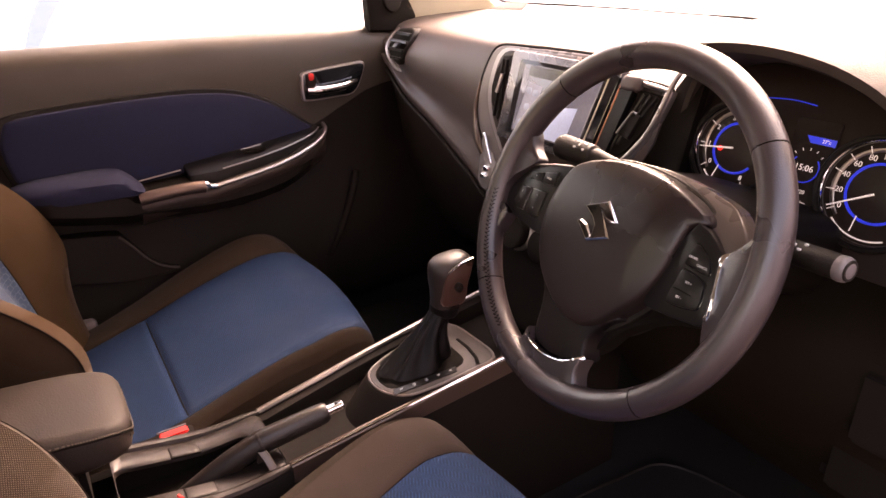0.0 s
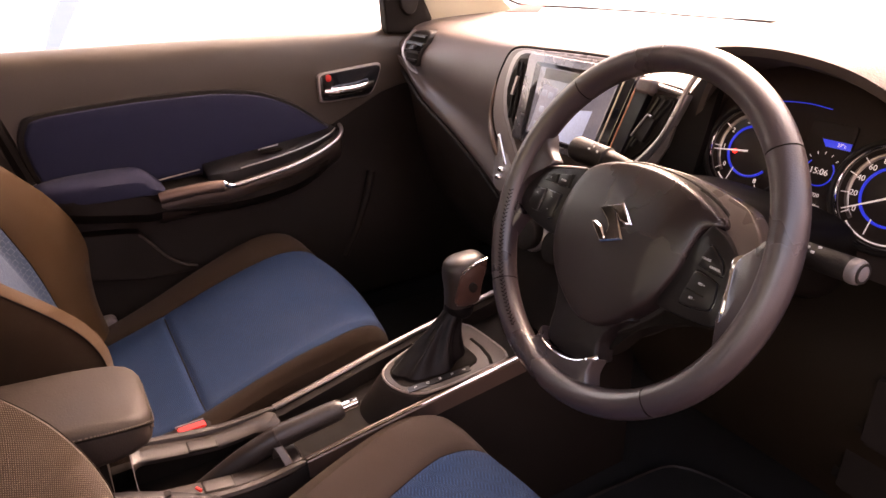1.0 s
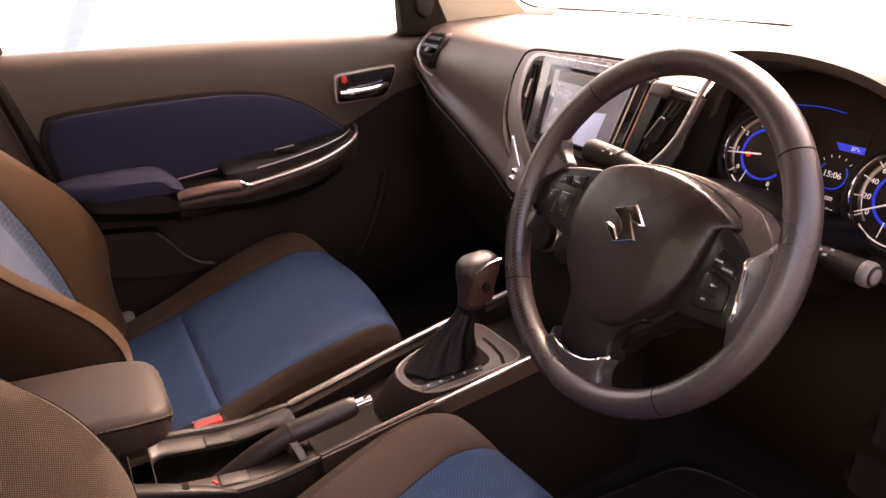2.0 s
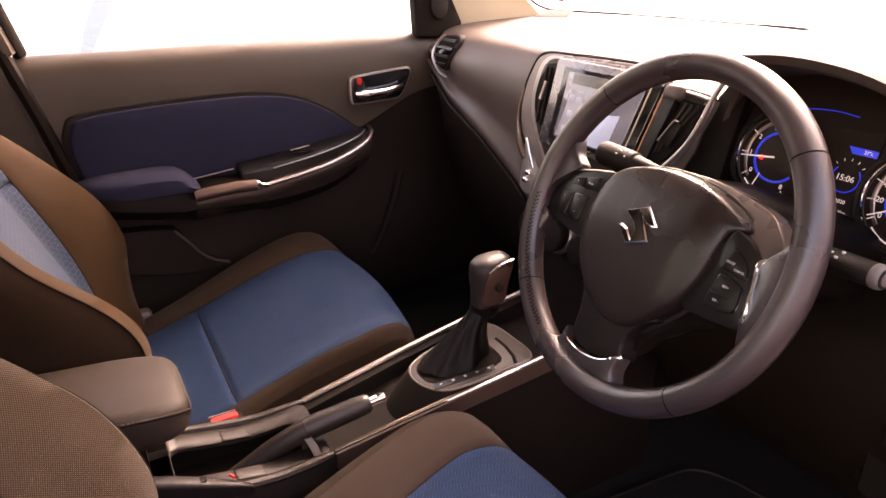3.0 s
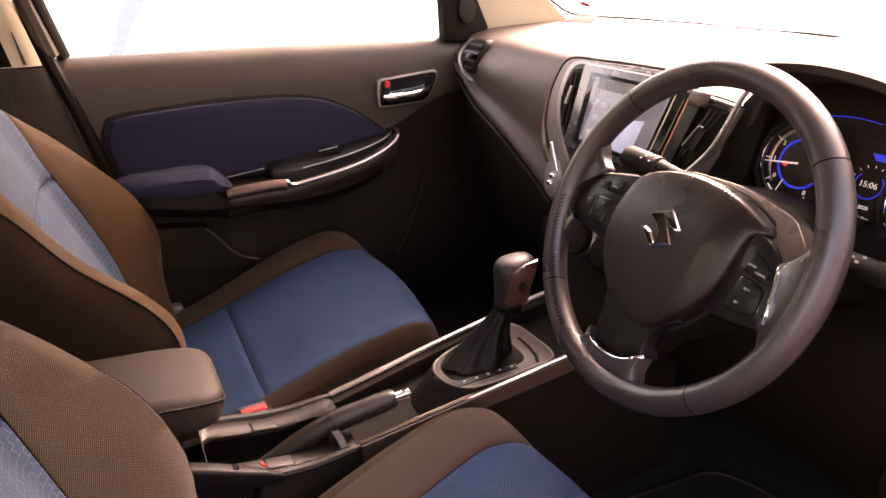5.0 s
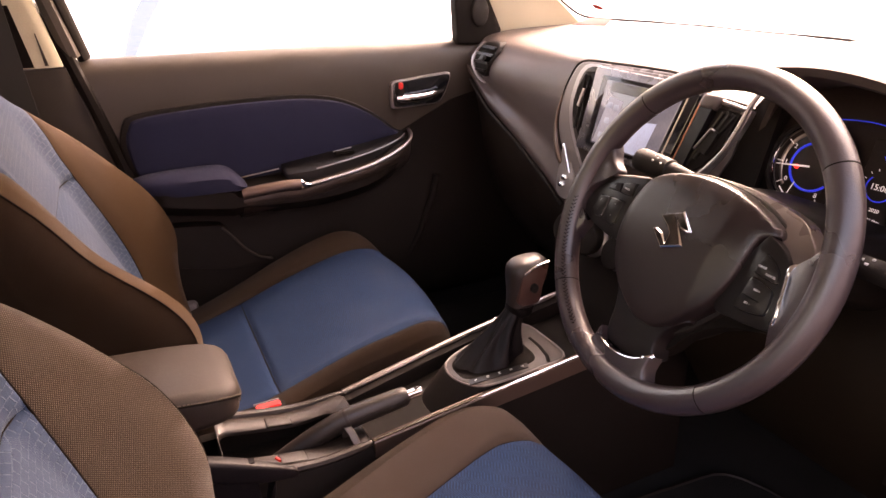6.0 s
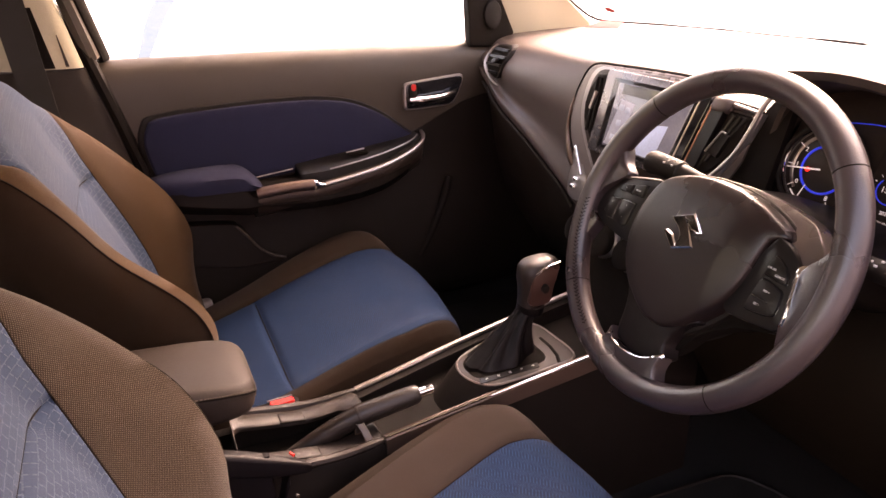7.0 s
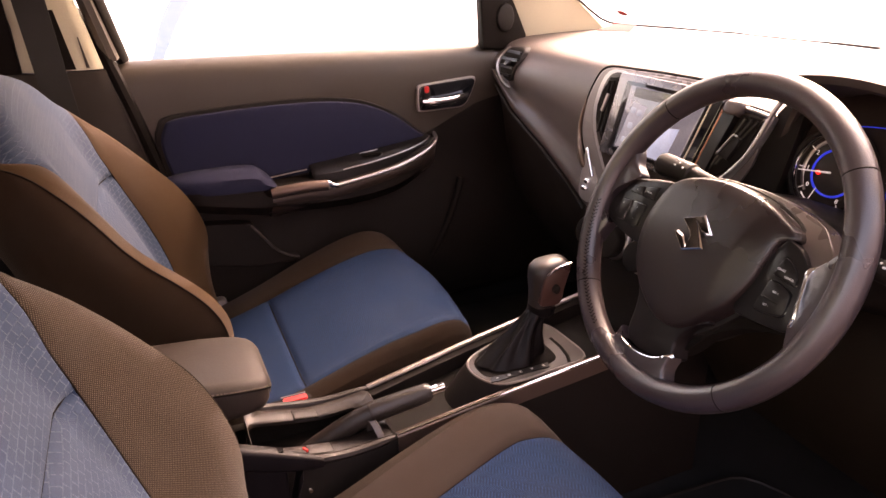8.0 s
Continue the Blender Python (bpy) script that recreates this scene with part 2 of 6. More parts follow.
def part(name, bm, material, parent=None, label="", local=False, sharp=38):
    """One mesh object. Its mesh is in the world's metres, or with local in its parent's."""
    ob = new(name, finish(bm, material, sharp))
    WORLD[ob] = Matrix.Identity(4)
    if parent is not None:
        ob.parent = parent
        if local:
            WORLD[ob] = WORLD[parent].copy()
        else:
            ob.matrix_parent_inverse = WORLD[parent].inverted()
    return tagged(ob, label)


def solo(name, bm, material, label, category, group="", kind="", sharp=38):
    return tagged(part(name, bm, material, sharp=sharp), label, category, group, kind)


def box(lo, hi, bevel=0.004, seg=2, bm=None):
    bm = bm or bmesh.new()
    r = bmesh.ops.create_cube(bm, size=1)
    c = [(a + b) / 2 for a, b in zip(lo, hi)]
    for v in r["verts"]:
        v.co = Vector([c[i] + v.co[i] * (hi[i] - lo[i]) for i in range(3)])
    if bevel:
        es = list({e for v in r["verts"] for e in v.link_edges})
        bmesh.ops.bevel(bm, geom=es, offset=bevel, segments=seg, affect="EDGES", clamp_overlap=True)
    return bm


def loft(rings, closed=True, caps=True, bm=None):
    """Skin over rings of equal length."""
    bm = bm or bmesh.new()
    vs = [[bm.verts.new(p) for p in r] for r in rings]
    n = len(vs[0])
    for a, b in zip(vs, vs[1:]):
        for i in range(n if closed else n - 1):
            j = (i + 1) % n
            bm.faces.new((a[i], a[j], b[j], b[i]))
    if caps and closed:
        bm.faces.new(vs[0][::-1])
        bm.faces.new(vs[-1])
    return bm


def spline(pts, n=8, closed=False):
    """Smooth points through pts (Catmull-Rom)."""
    P = [Vector(p) for p in pts]
    k = len(P)
    out = []
    for i in range(k if closed else k - 1):
        if closed:
            a, b, c, d = P[i - 1], P[i], P[(i + 1) % k], P[(i + 2) % k]
        else:
            a, b, c, d = P[max(i - 1, 0)], P[i], P[i + 1], P[min(i + 2, k - 1)]
        for s in range(n):
            t = s / n
            out.append(0.5 * ((2 * b) + (c - a) * t + (2 * a - 5 * b + 4 * c - d) * t * t + (3 * b - a - 3 * c + d) * t ** 3))
    if not closed:
        out.append(P[-1])
    return out


def tube(pts, r, n=10, closed=False, flat=1.0, up=(0, 0, 1), bm=None):
    """A round or flattened rod along pts; r may be a list."""
    P = [Vector(p) for p in pts]
    k = len(P)
    rings = []
    for i, p in enumerate(P):
        d = (P[(i + 1) % k] - P[i - 1]) if closed else (P[min(i + 1, k - 1)] - P[max(i - 1, 0)])
        d.normalize()
        s = d.cross(Vector(up))
        if s.length < 1e-4:
            s = d.cross(Vector((1, 0, 0)))
        s.normalize()
        w = s.cross(d)
        rr = r[i] if isinstance(r, (list, tuple)) else r
        rings.append([p + s * (rr * math.cos(a)) + w * (rr * flat * math.sin(a)) for a in [2 * math.pi * q / n for q in range(n)]])
    if closed:
        rings.append(rings[0])
        bm = loft(rings, True, False, bm)
        bmesh.ops.remove_doubles(bm, verts=bm.verts, dist=1e-6)
        return bm
    return loft(rings, True, True, bm)


def slab(outline, to3, depth, bevel=0.004, seg=2, crown=0.0):
    """A plate with a 2D outline; to3(a, b, d) places it, d running from 0 to depth. Its rim at depth is rounded."""
    n = len(outline)
    cx, cy = sum(p[0] for p in outline) / n, sum(p[1] for p in outline) / n
    size = max(max(abs(p[0] - cx), abs(p[1] - cy)) for p in outline)

    def ring(inset, d):
        k = 1 - inset / size
        return [to3(cx + (p[0] - cx) * k, cy + (p[1] - cy) * k, d) for p in outline]

    rings = [ring(0, 0), ring(0, depth - bevel)]
    for s in range(1, seg + 1):
        a = math.pi / 2 * s / seg
        rings.append(ring(bevel * (1 - math.cos(a)), depth - bevel + bevel * math.sin(a)))
    if crown:
        for k in (0.25, 0.5, 0.75, 0.92):
            rings.append(ring(bevel + (size - bevel) * k, depth + crown * (1 - (1 - k) ** 2)))
    return loft(rings)


def rounded(w, h, r, n=5, cx=0.0, cy=0.0):
    out = []
    for sx, sy, a0 in ((1, 1, 0), (-1, 1, 90), (-1, -1, 180), (1, -1, 270)):
        for i in range(n + 1):
            a = radians(a0 + 90 * i / n)
            out.append((cx + sx * (w / 2 - r) + r * math.cos(a), cy + sy * (h / 2 - r) + r * math.sin(a)))
    return out


def curve2(pts, n=4):
    return [(p.x, p.y) for p in spline([(a, b, 0) for a, b in pts], n, True)]


def dense(o, k=6):
    return [(a + (c - a) * i / k, b + (d - b) * i / k) for (a, b), (c, d) in zip(o, o[1:] + o[:1]) for i in range(k)]


def smooth(a, b, x):
    t = min(1, max(0, (x - a) / (b - a)))
    return t * t * (3 - 2 * t)


def soft_table(tab, x):
    """Like lerp_table, but with rounded slopes."""
    n = len(tab)
    for i in range(n - 1):
        (x0, y0), (x1, y1) = tab[i], tab[i + 1]
        if x <= x1:
            h = x1 - x0
            t = max(0, (x - x0) / h)
            m0 = (y1 - tab[i - 1][1]) / (x1 - tab[i - 1][0]) if i else (y1 - y0) / h
            m1 = (tab[i + 2][1] - y0) / (tab[i + 2][0] - x0) if i + 2 < n else (y1 - y0) / h
            return (2 * t ** 3 - 3 * t * t + 1) * y0 + (t ** 3 - 2 * t * t + t) * h * m0 + (3 * t * t - 2 * t ** 3) * y1 + (t ** 3 - t * t) * h * m1
    return tab[-1][1]


def lerp_table(tab, x):
    for (x0, y0), (x1, y1) in zip(tab, tab[1:]):
        if x <= x1:
            t = max(0, (x - x0) / (x1 - x0))
            return y0 + (y1 - y0) * t
    return tab[-1][1]


# ---- the setting: ground, distance, car shell ----
solo("ground", box((-60, -60, -0.3), (60, 60, 0.0), 0), M_GROUND, "warm brown concrete ground round the car", "ground", kind="structure")
solo("pavement", box((-40, -60, 0.0), (-2.2, 60, 0.02), 0), M_YARD, "pale sunlit concrete yard beyond the passenger window", "pavement", kind="structure")
solo("backdrop_wall", box((-40.3, -60, 0), (-40.0, 60, 9.0), 0), M_WALLW, "white wall far beyond the passenger window", "wall", kind="structure")
bm = loft([[(x, y0, z), (x + 0.3, y1, z), ] for x, y0, y1, z in ((-8.0, -0.36, -0.25, 0.024), (-10.0, -0.20, -0.05, 0.024), (-15.0, 0.13, 0.47, 0.024), (-20.0, 0.52, 1.02, 0.024), (-27.0, 1.12, 1.84, 0.024), (-39.0, 2.1, 3.2, 0.024))], closed=False)
solo("ground_stripe", bm, M_WALLB, "pale blue slanting stripe painted on the yard", "stripe", kind="structure")
# Unseen wall, added to block low sky and tint light through the doorway.
solo("wall_driver", box((5.0, -30, 0), (5.2, 30, 3.6), 0), M_WALLP, "unseen grey wall added to limit light through the driver's doorway", "wall", kind="structure")

# Stands for the open driver's door; out of view, blocks light from front right.
solo("driver_door_blocker", box((0.80, 0.62, 0.30), (1.75, 0.70, 0.97), 0.02), M_WALLD, "unseen plain panel for the open driver's door, shades the footwell", "panel", kind="structure")
# floor pan, tunnel and firewall
bm = box((-0.72, -1.9, 0.20), (0.72, 0.85, 0.24), 0)
solo("floor", bm, M_CARPET, "dark carpeted floor of the car", "floor", kind="structure")
solo("firewall", box((-0.74, 0.78, 0.2), (0.74, 0.84, 0.96), 0.01), M_CARPET, "dark carpeted bulkhead under the dashboard", "bulkhead", kind="structure")
solo("rear_wall", box((-0.70, -1.96, 0.2), (0.70, -1.90, 0.95), 0.02), M_CARPET, "dark back wall of the cabin", "wall", kind="structure")
# roof with a gentle crown
rings = []
for i in range(13):
    x = -0.62 + 1.24 * i / 12
    z = 1.40 + 0.06 * (1 - (x / 0.62) ** 2)
    rings.append([(x, 0.135, z - 0.052), (x, -0.2, z), (x, -1.2, z), (x, -1.85, z - 0.08), (x, -1.85, z - 0.05), (x, -1.2, z + 0.04), (x, -0.2, z + 0.04), (x, 0.135, z - 0.01)])
solo("ceiling", loft(rings), M_LINER, "beige fabric headliner under the car roof", "headliner", kind="structure")


def side_shell(s):
    """Rear quarter with an unseen infill over the rear window, cowl side and roof rail of one side (s = -1 passenger, 1
    driver).
    """
    bm = box((min(s * 0.60, s * 0.68), -1.88, 1.36), (max(s * 0.60, s * 0.68), 0.12, 1.42), 0.02)
    box((min(s * 0.69, s * 0.77), -1.9, 0.36), (max(s * 0.69, s * 0.77), -0.72, 0.96), 0.02, bm=bm)
    # Unseen infill, added to cut rear window light on the steering wheel.
    box((min(s * 0.62, s * 0.70), -1.9, 0.94), (max(s * 0.62, s * 0.70), -0.80 if s < 0 else -1.25, 1.40), 0.02, bm=bm)
    box((min(s * 0.69, s * 0.77), 0.45, 0.36), (max(s * 0.69, s * 0.77), 0.85, 0.98), 0.02, bm=bm)
    return bm


solo("side_panel_passenger", side_shell(-1), M_PAINT, "painted body side of the car", "body side", kind="structure")
solo("side_panel_driver", side_shell(1), M_PAINT, "painted body side of the car round the open doorway", "body side", kind="structure")


for s in (-1, 1):
    solo("sill", box((min(s * 0.69, s * 0.78), -1.9, 0.18), (max(s * 0.69, s * 0.78), 0.85, 0.36), 0.02), M_CARPET, "dark covered door sill", "sill", kind="structure")


# windscreen pillars: broad beige trim at the foot, narrowing upwards
for s in (-1, 1):
    rings = []
    for z, y0, y1, x in ((0.93, 0.365, 0.70, 0.680), (1.0, 0.355, 0.640, 0.668), (1.07, 0.335, 0.542, 0.652), (1.15, 0.285, 0.435, 0.636), (1.25, 0.20, 0.325, 0.614), (1.36, 0.09, 0.20, 0.592), (1.42, 0.0, 0.10, 0.575)):
        rings.append([(s * (x + 0.055), y0, z), (s * (x + 0.008), y0, z), (s * x, y0 + 0.015, z), (s * (x - 0.002), (y0 + y1) / 2, z), (s * x, y1 - 0.012, z), (s * (x + 0.008), y1, z), (s * (x + 0.055), y1 + 0.01, z)])
    solo("windscreen_pillar", loft(rings), M_BEIGE, "beige windscreen pillar trim", "pillar", kind="structure")
GLF = [(-0.70, 0.70, 0.985), (-0.35, 0.80, 0.985), (0, 0.83, 0.985), (0.35, 0.80, 0.985), (0.70, 0.70, 0.985)]
GLT = [(-0.57, 0.10, 1.385), (-0.3, 0.14, 1.41), (0, 0.15, 1.415), (0.3, 0.14, 1.41), (0.57, 0.10, 1.385)]
bm = loft([g + [(x, y + 0.003, z + 0.004) for x, y, z in reversed(g)] for g in (GLF, GLT)])
w = solo("windscreen", bm, M_GLASS, "clear raked windscreen glass", "windscreen", kind="structure")
w.visible_shadow = False
SEALW = [(-0.636, 0.400, 1.155), (-0.645, 0.470, 1.108), (-0.647, 0.532, 1.070), (-0.647, 0.579, 1.039), (-0.642, 0.612, 1.020)] + [(-0.612, 0.638, 1.012), (-0.55, 0.690, 1.009), (-0.42, 0.748, 1.007), (-0.25, 0.785, 1.005), (-0.06, 0.790, 1.003), (0.03, 0.770, 1.003), (0.128, 0.730, 1.002), (0.27, 0.640, 1.001), (0.36, 0.575, 1.001)]
solo("windscreen_seal", tube(spline(SEALW, 5), 0.0030, 6), M_RUBBER, "thin black seal along the pillar and foot of the windscreen", "seal", kind="structure")
STU, STV, STN = Vector((0.9615, 0.2747, -0.0000)), Vector((0.2300, -0.8051, 0.5467)), Vector((0.1502, -0.5257, -0.8373))
# Thin red patch on the glass for a small red mark there.
solo("sticker", slab([(-0.0164, 0.0014), (0.0, 0.0), (0.011, -0.0149), (0.0013, -0.0236), (-0.0159, -0.0171)], lambda a, b, d: Vector((-0.5886, 0.6215, 1.0459)) + STU * a + STV * b + STN * d, 0.0006, 0.0002), M_LEAF, "small red patch on the windscreen glass", "sticker")


# ---- passenger door ----
XD = -0.648
door = thing("car_door", (XD, -0.1, 0.30), "closed passenger door with brown upper, blue cloth insert and silver pull", "car door")


def door_at(a, b, d):
    return (XD + d, a, b)


# door skin: upper roll at the belt line, waist, lower pocket bulge
BELT = 0.972
profile = [(-0.075, BELT - 0.01), (-0.05, BELT + 0.001), (-0.030, BELT - 0.002), (-0.012, BELT - 0.022), (-0.003, BELT - 0.06), (-0.002, 0.86), (-0.004, 0.78), (-0.006, 0.70),
           (0.012, 0.62), (0.028, 0.55), (0.034, 0.48), (0.028, 0.40), (0.010, 0.33), (-0.03, 0.30), (-0.075, 0.30)]
prof = spline([(p[0], p[1], 0) for p in profile], 4)


def prof_x(z):
    """Depth of the door skin at the height z, below the belt roll."""
    pts = [p for p in prof if p.y < BELT - 0.02]
    for a, b in zip(pts, pts[1:]):
        if b.y <= z <= a.y:
            return a.x + (b.x - a.x) * (a.y - z) / max(1e-6, a.y - b.y)
    return pts[-1].x


# Border of the darkened trim; rises forward to follow the shade near the dash.
def split_z(y):
    return lerp_table([(-0.6, 0.70), (-0.05, 0.70), (0.115, 0.775), (0.25, 0.84), (0.5, 0.88)], y)


def door_skin(upper):
    rings = []
    for i in range(25):
        y = -0.575 + 1.08 * i / 24
        k = (0.10, 0.09)[i] if i < 2 else 0.0
        zs = split_z(y) - (0.012 if upper else 0)
        row = []
        for p in prof:
            z = max(p.y, zs) if upper else min(p.y, zs)
            x = p.x if z == p.y else prof_x(z)
            row.append((XD + x + (0 if upper else 0.0025), y + k * (0.97 - z), z))
        if upper:
            row.append((XD - 0.075, row[-1][1], zs))
        else:
            row.insert(0, (XD - 0.075, row[0][1], zs))
        rings.append(row)
    return rings


part("upper_panel", loft(door_skin(True)), M_DOOR, door, "brown-grey upper door trim")
part("lower_panel", loft(door_skin(False)), M_DOORL, door, "lower door trim toned near black for its shade")

ins = spline([(-0.494, 0.840, 0), (-0.470, 0.858, 0), (-0.364, 0.867, 0), (-0.243, 0.871, 0), (-0.14, 0.869, 0), (-0.06, 0.857, 0), (0.01, 0.828, 0), (0.07, 0.785, 0), (0.10, 0.757, 0),
              (0.02, 0.735, 0), (-0.15, 0.715, 0), (-0.33, 0.70, 0), (-0.46, 0.70, 0), (-0.487, 0.725, 0), (-0.503, 0.80, 0)], 5, True)
ins = [(p.x, p.y) for p in ins]
big = [(-0.2 + (a + 0.2) * 1.035, 0.79 + (b - 0.79) * 1.10) for a, b in ins]
# Black plate behind the insert paints the shade of the groove round it.
part("insert_surround", slab(big, lambda a, b, d: door_at(a, b, d - 0.012), 0.017, 0.006), M_DARK, door, "dark border for the shaded groove round the cloth insert")
part("insert", slab(ins, lambda a, b, d: door_at(a, b, d - 0.008), 0.021, 0.010, 4, 0.004), M_BLUEDOOR, door, "dark blue cloth door insert")

# armrest: dark body, blue pad, silver pull strip, switch panel
def arm_ring(y, z0, z1, out):
    return [(XD - 0.01, y, z0 - 0.03), (XD + out * 0.7, y, z0 - 0.012), (XD + out, y, z0 + 0.012), (XD + out, y, z1 - 0.012), (XD + out - 0.012, y, z1), (XD - 0.01, y, z1 + 0.004)]


ys = [(-0.505, 0.69, 0.735, 0.05), (-0.45, 0.675, 0.728, 0.078), (-0.33, 0.655, 0.716, 0.086), (-0.295, 0.655, 0.698, 0.087), (-0.15, 0.648, 0.698, 0.088), (-0.02, 0.66, 0.716, 0.080), (0.06, 0.69, 0.745, 0.062), (0.115, 0.735, 0.765, 0.03)]
ARM = [arm_ring(*r) for r in ys]
part("armrest_body", loft([list(r) for r in zip(*[spline([r[j] for r in ARM], 4) for j in range(6)])]), M_DOORL, door)
pad = [[(XD + 0.0, y, zt - 0.006), (XD + o * 0.35, y, zt), (XD + o * 0.65, y, zt - 0.001), (XD + o * 0.86, y, zt - 0.007), (XD + o, y, zt - 0.016), (XD + o + 0.003, y, zt * 0.45 + zb * 0.55), (XD + o, y, zb + 0.006), (XD + o - 0.010, y, zb), (XD, y, zb)]
       for y, zt, zb, o in ((-0.512, 0.728, 0.712, 0.030), (-0.505, 0.738, 0.706, 0.048), (-0.48, 0.746, 0.702, 0.066), (-0.44, 0.750, 0.70, 0.079), (-0.38, 0.752, 0.70, 0.086), (-0.335, 0.750, 0.70, 0.088), (-0.315, 0.742, 0.70, 0.089), (-0.298, 0.726, 0.701, 0.088), (-0.285, 0.710, 0.701, 0.084))]
pad = [list(r) for r in zip(*[spline([r[j] for r in pad], 4) for j in range(9)])]
part("elbow_pad", loft(pad), M_BLUEDOOR, door, "blue cloth elbow pad")
PULL = spline([(XD + 0.086, -0.300, 0.695), (XD + 0.092, -0.265, 0.700), (XD + 0.094, -0.215, 0.703), (XD + 0.094, -0.178, 0.701)], 6)
part("pull_strip", tube(PULL, 0.0115, 12, flat=1.1), M_BRONZE, door, "satin bronze-silver pull strip")
part("pull_accent", tube(spline([(XD + 0.094, -0.190, 0.7075), (XD + 0.096, -0.176, 0.7070), (XD + 0.096, -0.167, 0.7000), (XD + 0.095, -0.152, 0.6975)], 4), [0.004] + [0.0054] * 9 + [0.0048, 0.004, 0.003], 10), M_CHROME, door, "bright end of the pull recess")
NOSE = spline([(XD + 0.095, -0.165, 0.6970), (XD + 0.089, -0.073, 0.7090), (XD + 0.082, -0.004, 0.7210), (XD + 0.068, 0.057, 0.7370), (XD + 0.047, 0.101, 0.7530), (XD + 0.020, 0.120, 0.7640), (XD - 0.004, 0.124, 0.7700)], 6)
part("front_strip", tube(NOSE, 0.0046, 10, flat=0.9), M_SATIN, door, "satin silver strip along the armrest nose")
# rounded shell below the strips, drawn in towards the door
SHELL = [(-0.300, 0.688, 0.086), (-0.215, 0.695, 0.094), (-0.165, 0.695, 0.095), (-0.073, 0.708, 0.089), (-0.004, 0.720, 0.082), (0.057, 0.736, 0.068), (0.101, 0.752, 0.047), (0.120, 0.763, 0.020), (0.126, 0.769, -0.004)]
rows = [[(XD - 0.015, y, z - 0.075), (XD + o * 0.45, y, z - 0.062), (XD + o * 0.80, y, z - 0.044), (XD + o, y, z - 0.020), (XD + o + 0.002, y, z - 0.006), (XD + o - 0.006, y, z + 0.001), (XD - 0.015, y, z + 0.001)] for y, z, o in SHELL]
part("armrest_nose", loft([list(r) for r in zip(*[spline([r[j] for r in rows], 4) for j in range(7)])]), M_NOSE, door, "satin brown rounded armrest underside", sharp=60)
# Black box darkens the pull recess.
part("pull_recess", box((XD + 0.004, -0.292, 0.694), (XD + 0.080, -0.170, 0.704), 0.003), M_BLACK, door, "dark pull recess")
# Satin tube in place of the highlight on the recess edge.
part("recess_edge", tube([(XD + 0.020, -0.29, 0.712), (XD + 0.020, -0.205, 0.721)], 0.0016, 6), M_SATIN, door, "satin line drawn as the recess edge highlight")
# flat switch panel that narrows to the nose, with a raised rim
EDGE = ((-0.198, 0.7140, 0.7280, 0.050), (-0.188, 0.7185, 0.7310, 0.058), (-0.13, 0.7215, 0.7385, 0.064), (-0.06, 0.7310, 0.7470, 0.062), (0.006, 0.7420, 0.7555, 0.056), (0.05, 0.7520, 0.7615, 0.049), (0.084, 0.7620, 0.7670, 0.040), (0.104, 0.7680, 0.7700, 0.022))
wedge = [[(XD - 0.005, y, zi + 0.002), (XD + 0.018, y, zi), (XD + o - 0.004, y, ze + 0.001), (XD + o, y, ze - 0.002), (XD + o + 0.002, y, ze - 0.040), (XD - 0.005, y, ze - 0.040)] for y, ze, zi, o in EDGE]
wedge = [list(r) for r in zip(*[spline([r[j] for r in wedge], 3) for j in range(6)])]
sp = part("switch_panel", loft(wedge), M_GLOSSD, door, "flat black switch panel on the armrest")
part("panel_edge", tube(spline([(XD + o - 0.002, y, ze + 0.0006) for y, ze, zi, o in EDGE[2:]], 4), 0.0016, 6), M_SILVERP, sp, "thin grey rim of the switch panel")
part("window_switch", box((XD + 0.028, -0.080, 0.7405), (XD + 0.046, -0.030, 0.7475), 0.003), M_BLACK, sp)
part("switch_mark", tube([(XD + 0.024, -0.078, 0.7452), (XD + 0.024, -0.034, 0.7505)], 0.0014, 6), M_SATIN, sp, "bright switch edge")

# inner handle in its bezel
bez = [(p.x, p.y) for p in spline([(0.083, 0.888, 0), (0.12, 0.893, 0), (0.20, 0.900, 0), (0.234, 0.899, 0), (0.228, 0.87, 0), (0.205, 0.833, 0), (0.16, 0.827, 0), (0.09, 0.825, 0), (0.079, 0.835, 0), (0.078, 0.87, 0)], 4, True)]
part("handle_bezel", slab(bez, lambda a, b, d: door_at(a, b, d - 0.004), 0.012, 0.004), M_SILVERP, door, "silver door handle bezel")
cup = [(0.156 + (a - 0.156) * 0.945, 0.862 + (b - 0.862) * 0.89) for a, b in bez]
part("handle_cup", slab(cup, lambda a, b, d: door_at(a, b, d), 0.010, 0.002), M_GLOSS, door, "dark handle recess")
part("handle_lever", tube(spline([(XD + 0.018, 0.088, 0.851), (XD + 0.026, 0.12, 0.850), (XD + 0.028, 0.17, 0.853), (XD + 0.020, 0.206, 0.860)], 5), 0.0062, 8, flat=1.3), M_CHROME, door, "chrome pull lever")
part("lock_button", slab(rounded(0.022, 0.030, 0.008, 4, 0.098, 0.872), lambda a, b, d: door_at(a, b, 0.008 + d), 0.010, 0.004), M_DARK, door)
part("lock_mark", slab(rounded(0.012, 0.016, 0.005, 4, 0.098, 0.880), lambda a, b, d: door_at(a, b, 0.017 + d), 0.003, 0.001), M_RED, door, "red unlocked mark")
# seal along the belt line, frame at the rear, corner trim with speaker
part("belt_seal", tube([(XD - 0.062, -0.56 + 0.9 * i / 12, BELT - 0.006) for i in range(13)], 0.008, 8, flat=0.8), M_RUBBER, door)
